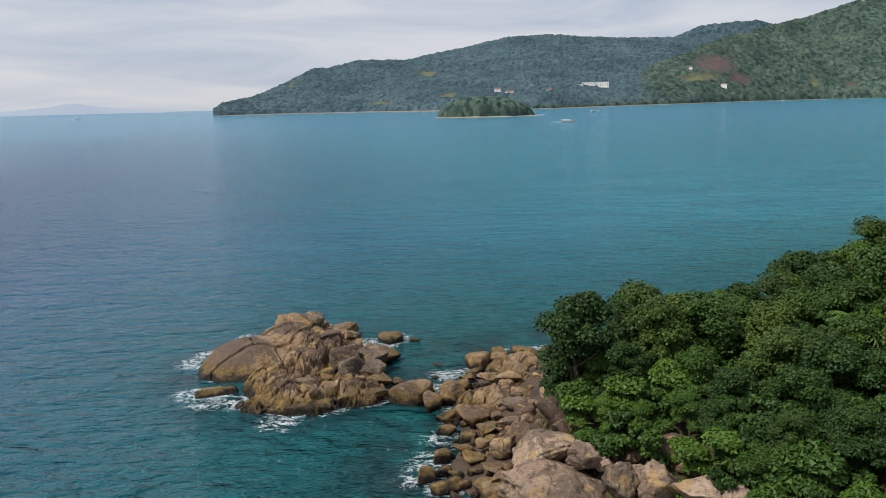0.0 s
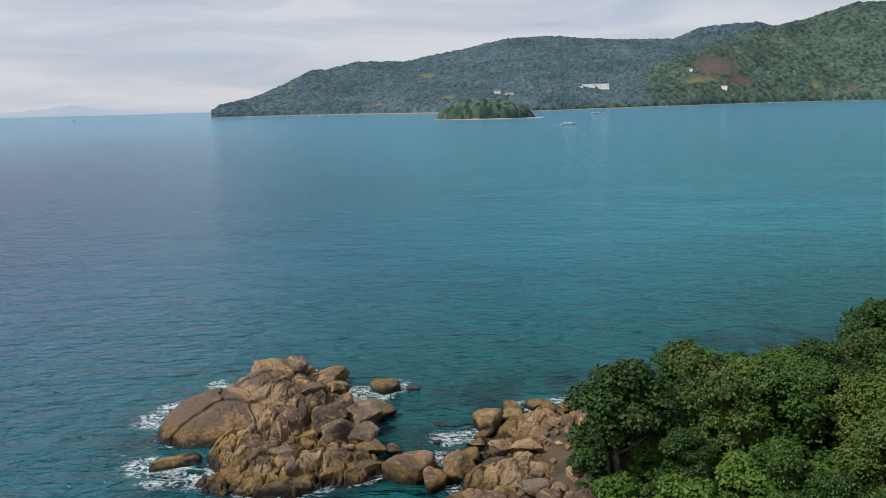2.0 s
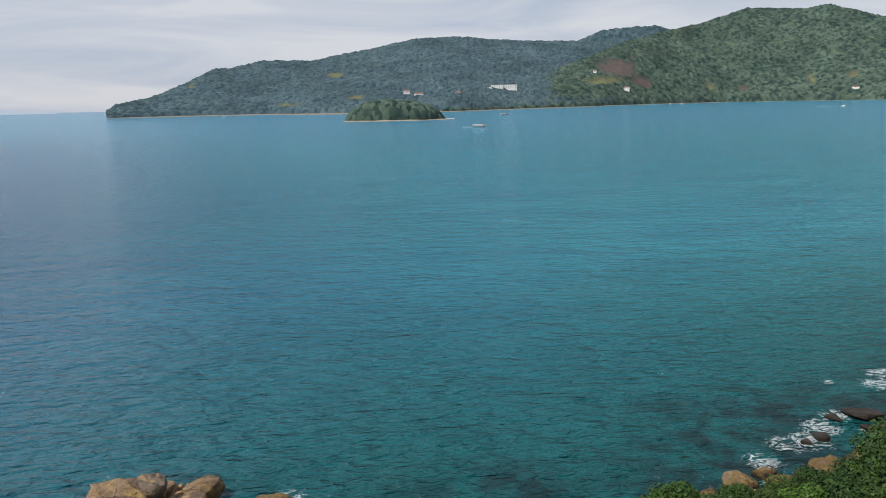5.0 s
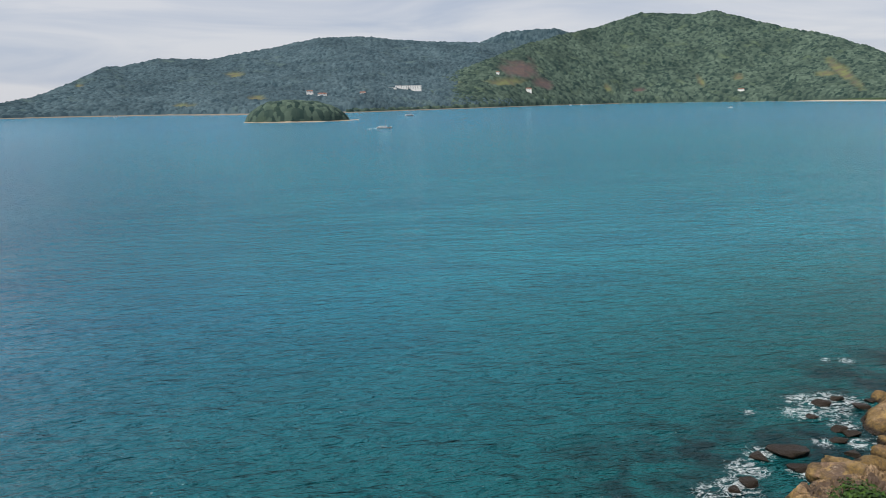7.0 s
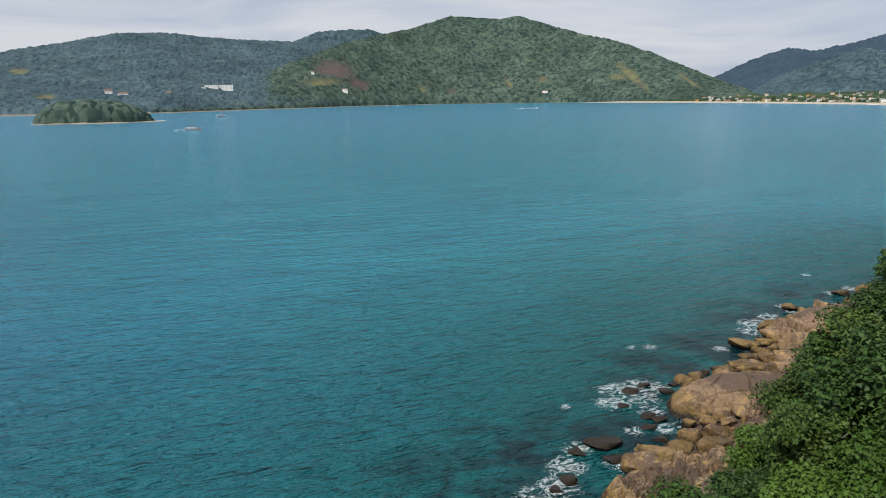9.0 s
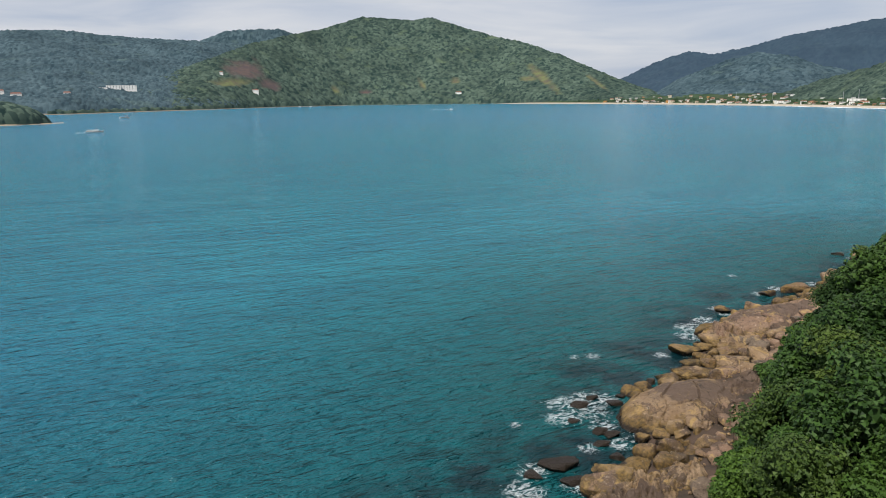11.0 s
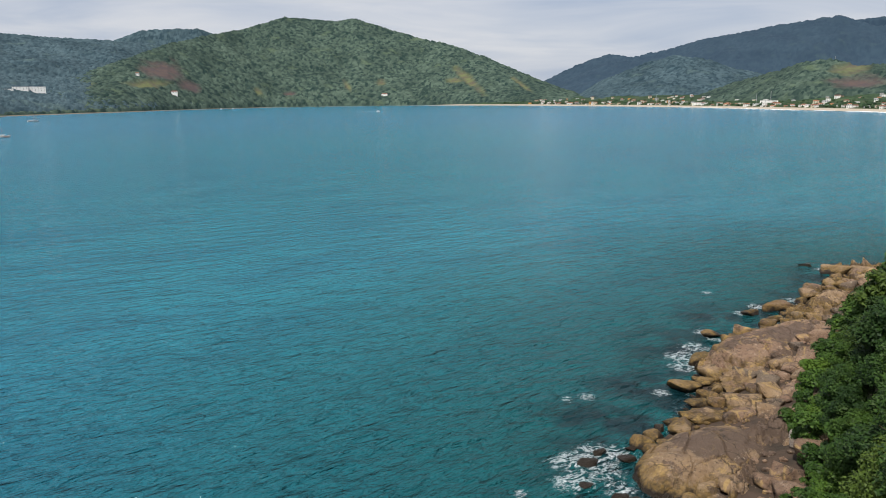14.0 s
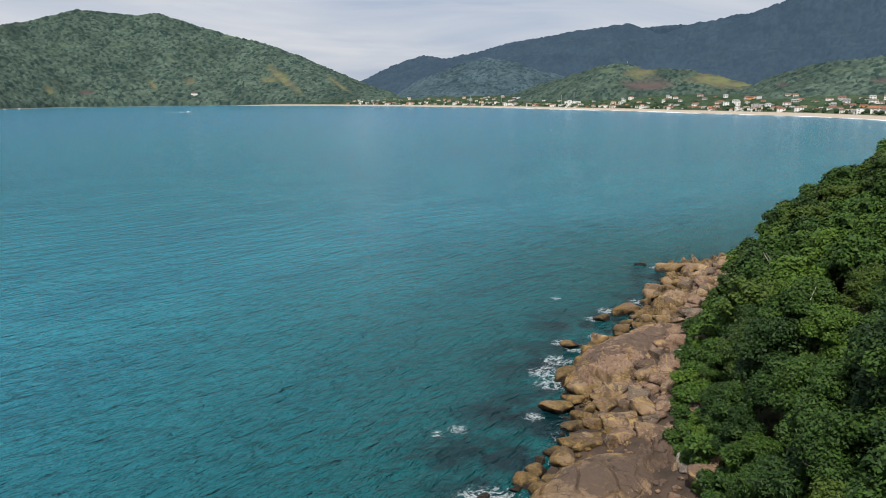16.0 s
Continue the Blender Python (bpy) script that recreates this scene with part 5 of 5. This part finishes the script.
def wood_score(x, y):
    isin, best = False, 1e9
    for (x0, y0), (x1, y1) in zip(FOREST, FOREST[1:] + FOREST[:1]):
        dx, dy = x1 - x0, y1 - y0
        if (y0 > y) != (y1 > y) and x < dx * (y - y0) / dy + x0:
            isin = not isin
        t = min(1.0, max(0.0, ((x - x0) * dx + (y - y0) * dy) / (dx * dx + dy * dy)))
        best = min(best, math.hypot(x - x0 - t * dx, y - y0 - t * dy))
    return isin, best


planted = 0
for attempt in range(9000):
    x, y = tree_rng.uniform(7, 215), tree_rng.uniform(30, 120)
    # the stretch of hillside that can be seen from the sea
    if x > 48 and y < 62 + max(0, (x - 120)) * 0.22 or x < 48 and y < 44:
        continue
    isin, de = wood_score(x, y)
    if not isin or de < 1.2:
        continue
    size = 0.75 if de < 3 else 1.0
    if x < 48 and y < 61:
        size = 0.5 if de < 3 else (0.68 if de < 7 else 0.88)
    elif x < 44:
        size = 0.62 if y > 73 else (1.12 if x < 18 else (0.88 if y > 68 else 0.98))
    elif x < 50:
        size = 0.8
    if 33 < x < 50 and 67 < y < 81:
        size = 0.96
    if x > 48 and x < 84 and de > 4:
        size *= 1.12
    gap = (2.9 if x < 48 else (3.4 if de < 10 else 4.2)) * (0.4 + 0.6 * size)
    if any((x - u) ** 2 + (y - v) ** 2 < gap * gap for u, v in spots):
        continue
    spots.append((x, y))
    grow(FAR_TREES if x > 105 or (de > 22 and x > 45) else NEAR_TREES, x, y, size)
    planted += 1
    if planted >= 480:
        break
edge_count = 0
for attempt in range(12000):
    x, y = tree_rng.uniform(5, 205), tree_rng.uniform(42, 122)
    isin, de = wood_score(x, y)
    if not isin and x < 13:
        continue
    if de > (8.0 if isin and x < 36 and y < 62 else (4.5 if isin and x < 48 else 1.8)) or (x > 36 and y < 80) or any((x - u) ** 2 + (y - v) ** 2 < 1.5 ** 2 for u, v in spots):
        continue
    spots.append((x, y))
    grow(SHRUBS, x, y, tree_rng.uniform(0.8, 1.5))
    edge_count += 1
    if edge_count >= 400:
        break
slope_count = 0
for attempt in range(6000):
    x, y = tree_rng.uniform(11, 38), tree_rng.uniform(40, 61)
    isin, de = wood_score(x, y)
    if not isin or any((x - u) ** 2 + (y - v) ** 2 < 1.25 ** 2 for u, v in spots):
        continue
    spots.append((x, y))
    grow(SHRUBS, x, y, tree_rng.uniform(0.9, 1.5))
    slope_count += 1
    if slope_count >= 150:
        break
for src in NEAR_TREES + FAR_TREES + SHRUBS:
    for o in list(src.children_recursive) + [src]:
        bpy.data.objects.remove(o)


def dry_grass():
    rng = np.random.RandomState(41)
    xs, ys = rng.uniform(6, 26, 4000), rng.uniform(46, 70, 4000)
    ok = (edge_distance(xs, ys, FOREST) < 1.3)
    xs, ys = xs[ok][:900], ys[ok][:900]
    hz = ground_height(xs, ys)
    vs, fs = [], []
    for x, y, z in zip(xs, ys, hz):
        for k in range(5):
            a, ln, lean = rng.uniform(0, 6.28), rng.uniform(0.5, 1.2), rng.uniform(0.2, 0.7)
            c, s_ = math.cos(a), math.sin(a)
            base = len(vs)
            vs += [(x - s_ * 0.03, y + c * 0.03, z), (x + s_ * 0.03, y - c * 0.03, z), (x + c * lean * ln, y + s_ * lean * ln, z + ln)]
            fs.append((base, base + 1, base + 2))
    me = np_mesh("dry_grass", np.array(vs), np.array(fs), STRAW, False)
    tagged(new("dry_grass", me), "straw-coloured tall grass along the cliff edge", "grass", kind="stuff")


dry_grass()


# ---- a palm and bare trees that stand out of the canopy ----
def palm(x, y, tall, seed):
    rng = random.Random(seed)
    z = float(ground_height(np.array([x]), np.array([y]))[0])
    ob = thing("palm_tree", "yellow-green palm rising through the headland canopy", "tree", WOODS, loc=(x, y, z))
    bm = bmesh.new()
    loft(bm, [[(0.25 * i * 0.3 + math.cos(a) * (0.17 - 0.01 * i), math.sin(a) * (0.17 - 0.01 * i), -0.5 + (tall + 0.5) * i / 6) for a in [j * math.tau / 7 for j in range(7)]] for i in range(7)])
    part("trunk", bm, BARK, ob)
    for k in range(15):
        a, ln, lift_ = k * 2.399, rng.uniform(2.0, 2.8), rng.uniform(0.1, 0.9)
        bm = bmesh.new()
        c, s_ = math.cos(a), math.sin(a)
        rib = [Vector((0.45 + c * ln * t, s_ * ln * t, tall + lift_ * ln * t - 1.25 * ln * 0.5 * t * t)) for t in [i / 9 for i in range(10)]]
        side = Vector((-s_, c, 0))
        for i in range(1, 9):
            for sg in (-1, 1):
                base, nxt = rib[i], rib[i + 1]
                tip = base + side * sg * 0.75 * math.sin(math.pi * (i / 10 + 0.1)) + (nxt - base) * 1.6 - Vector((0, 0, 0.28))
                bm.faces.new([bm.verts.new(p) for p in (base, nxt, tip)])
            for sg in (-1, 1):
                bm.faces.new([bm.verts.new(p) for p in (rib[i - 1] + side * 0.03 * sg, rib[i], rib[i + 1])])
        part("frond", bm, LEAF_BRIGHT, ob)


palm(33.0, 58.5, 6.4, 3)
palm(36.0, 60.5, 5.8, 4)
for bx, by, bh in ((96, 95, 9.5), (118, 103, 8.5), (47, 77, 9.0)):
    bz = float(ground_height(np.array([bx]), np.array([by]))[0])
    bare_tree = thing("bare_tree", "leafless pale dead tree standing in the forest", "tree", WOODS, loc=(bx, by, bz))
    me = trunk_mesh("trunk", bh, bx, 3.2).copy()
    me.materials.clear()
    me.materials.append(DEADWOOD)
    new("trunk", me).parent = bare_tree
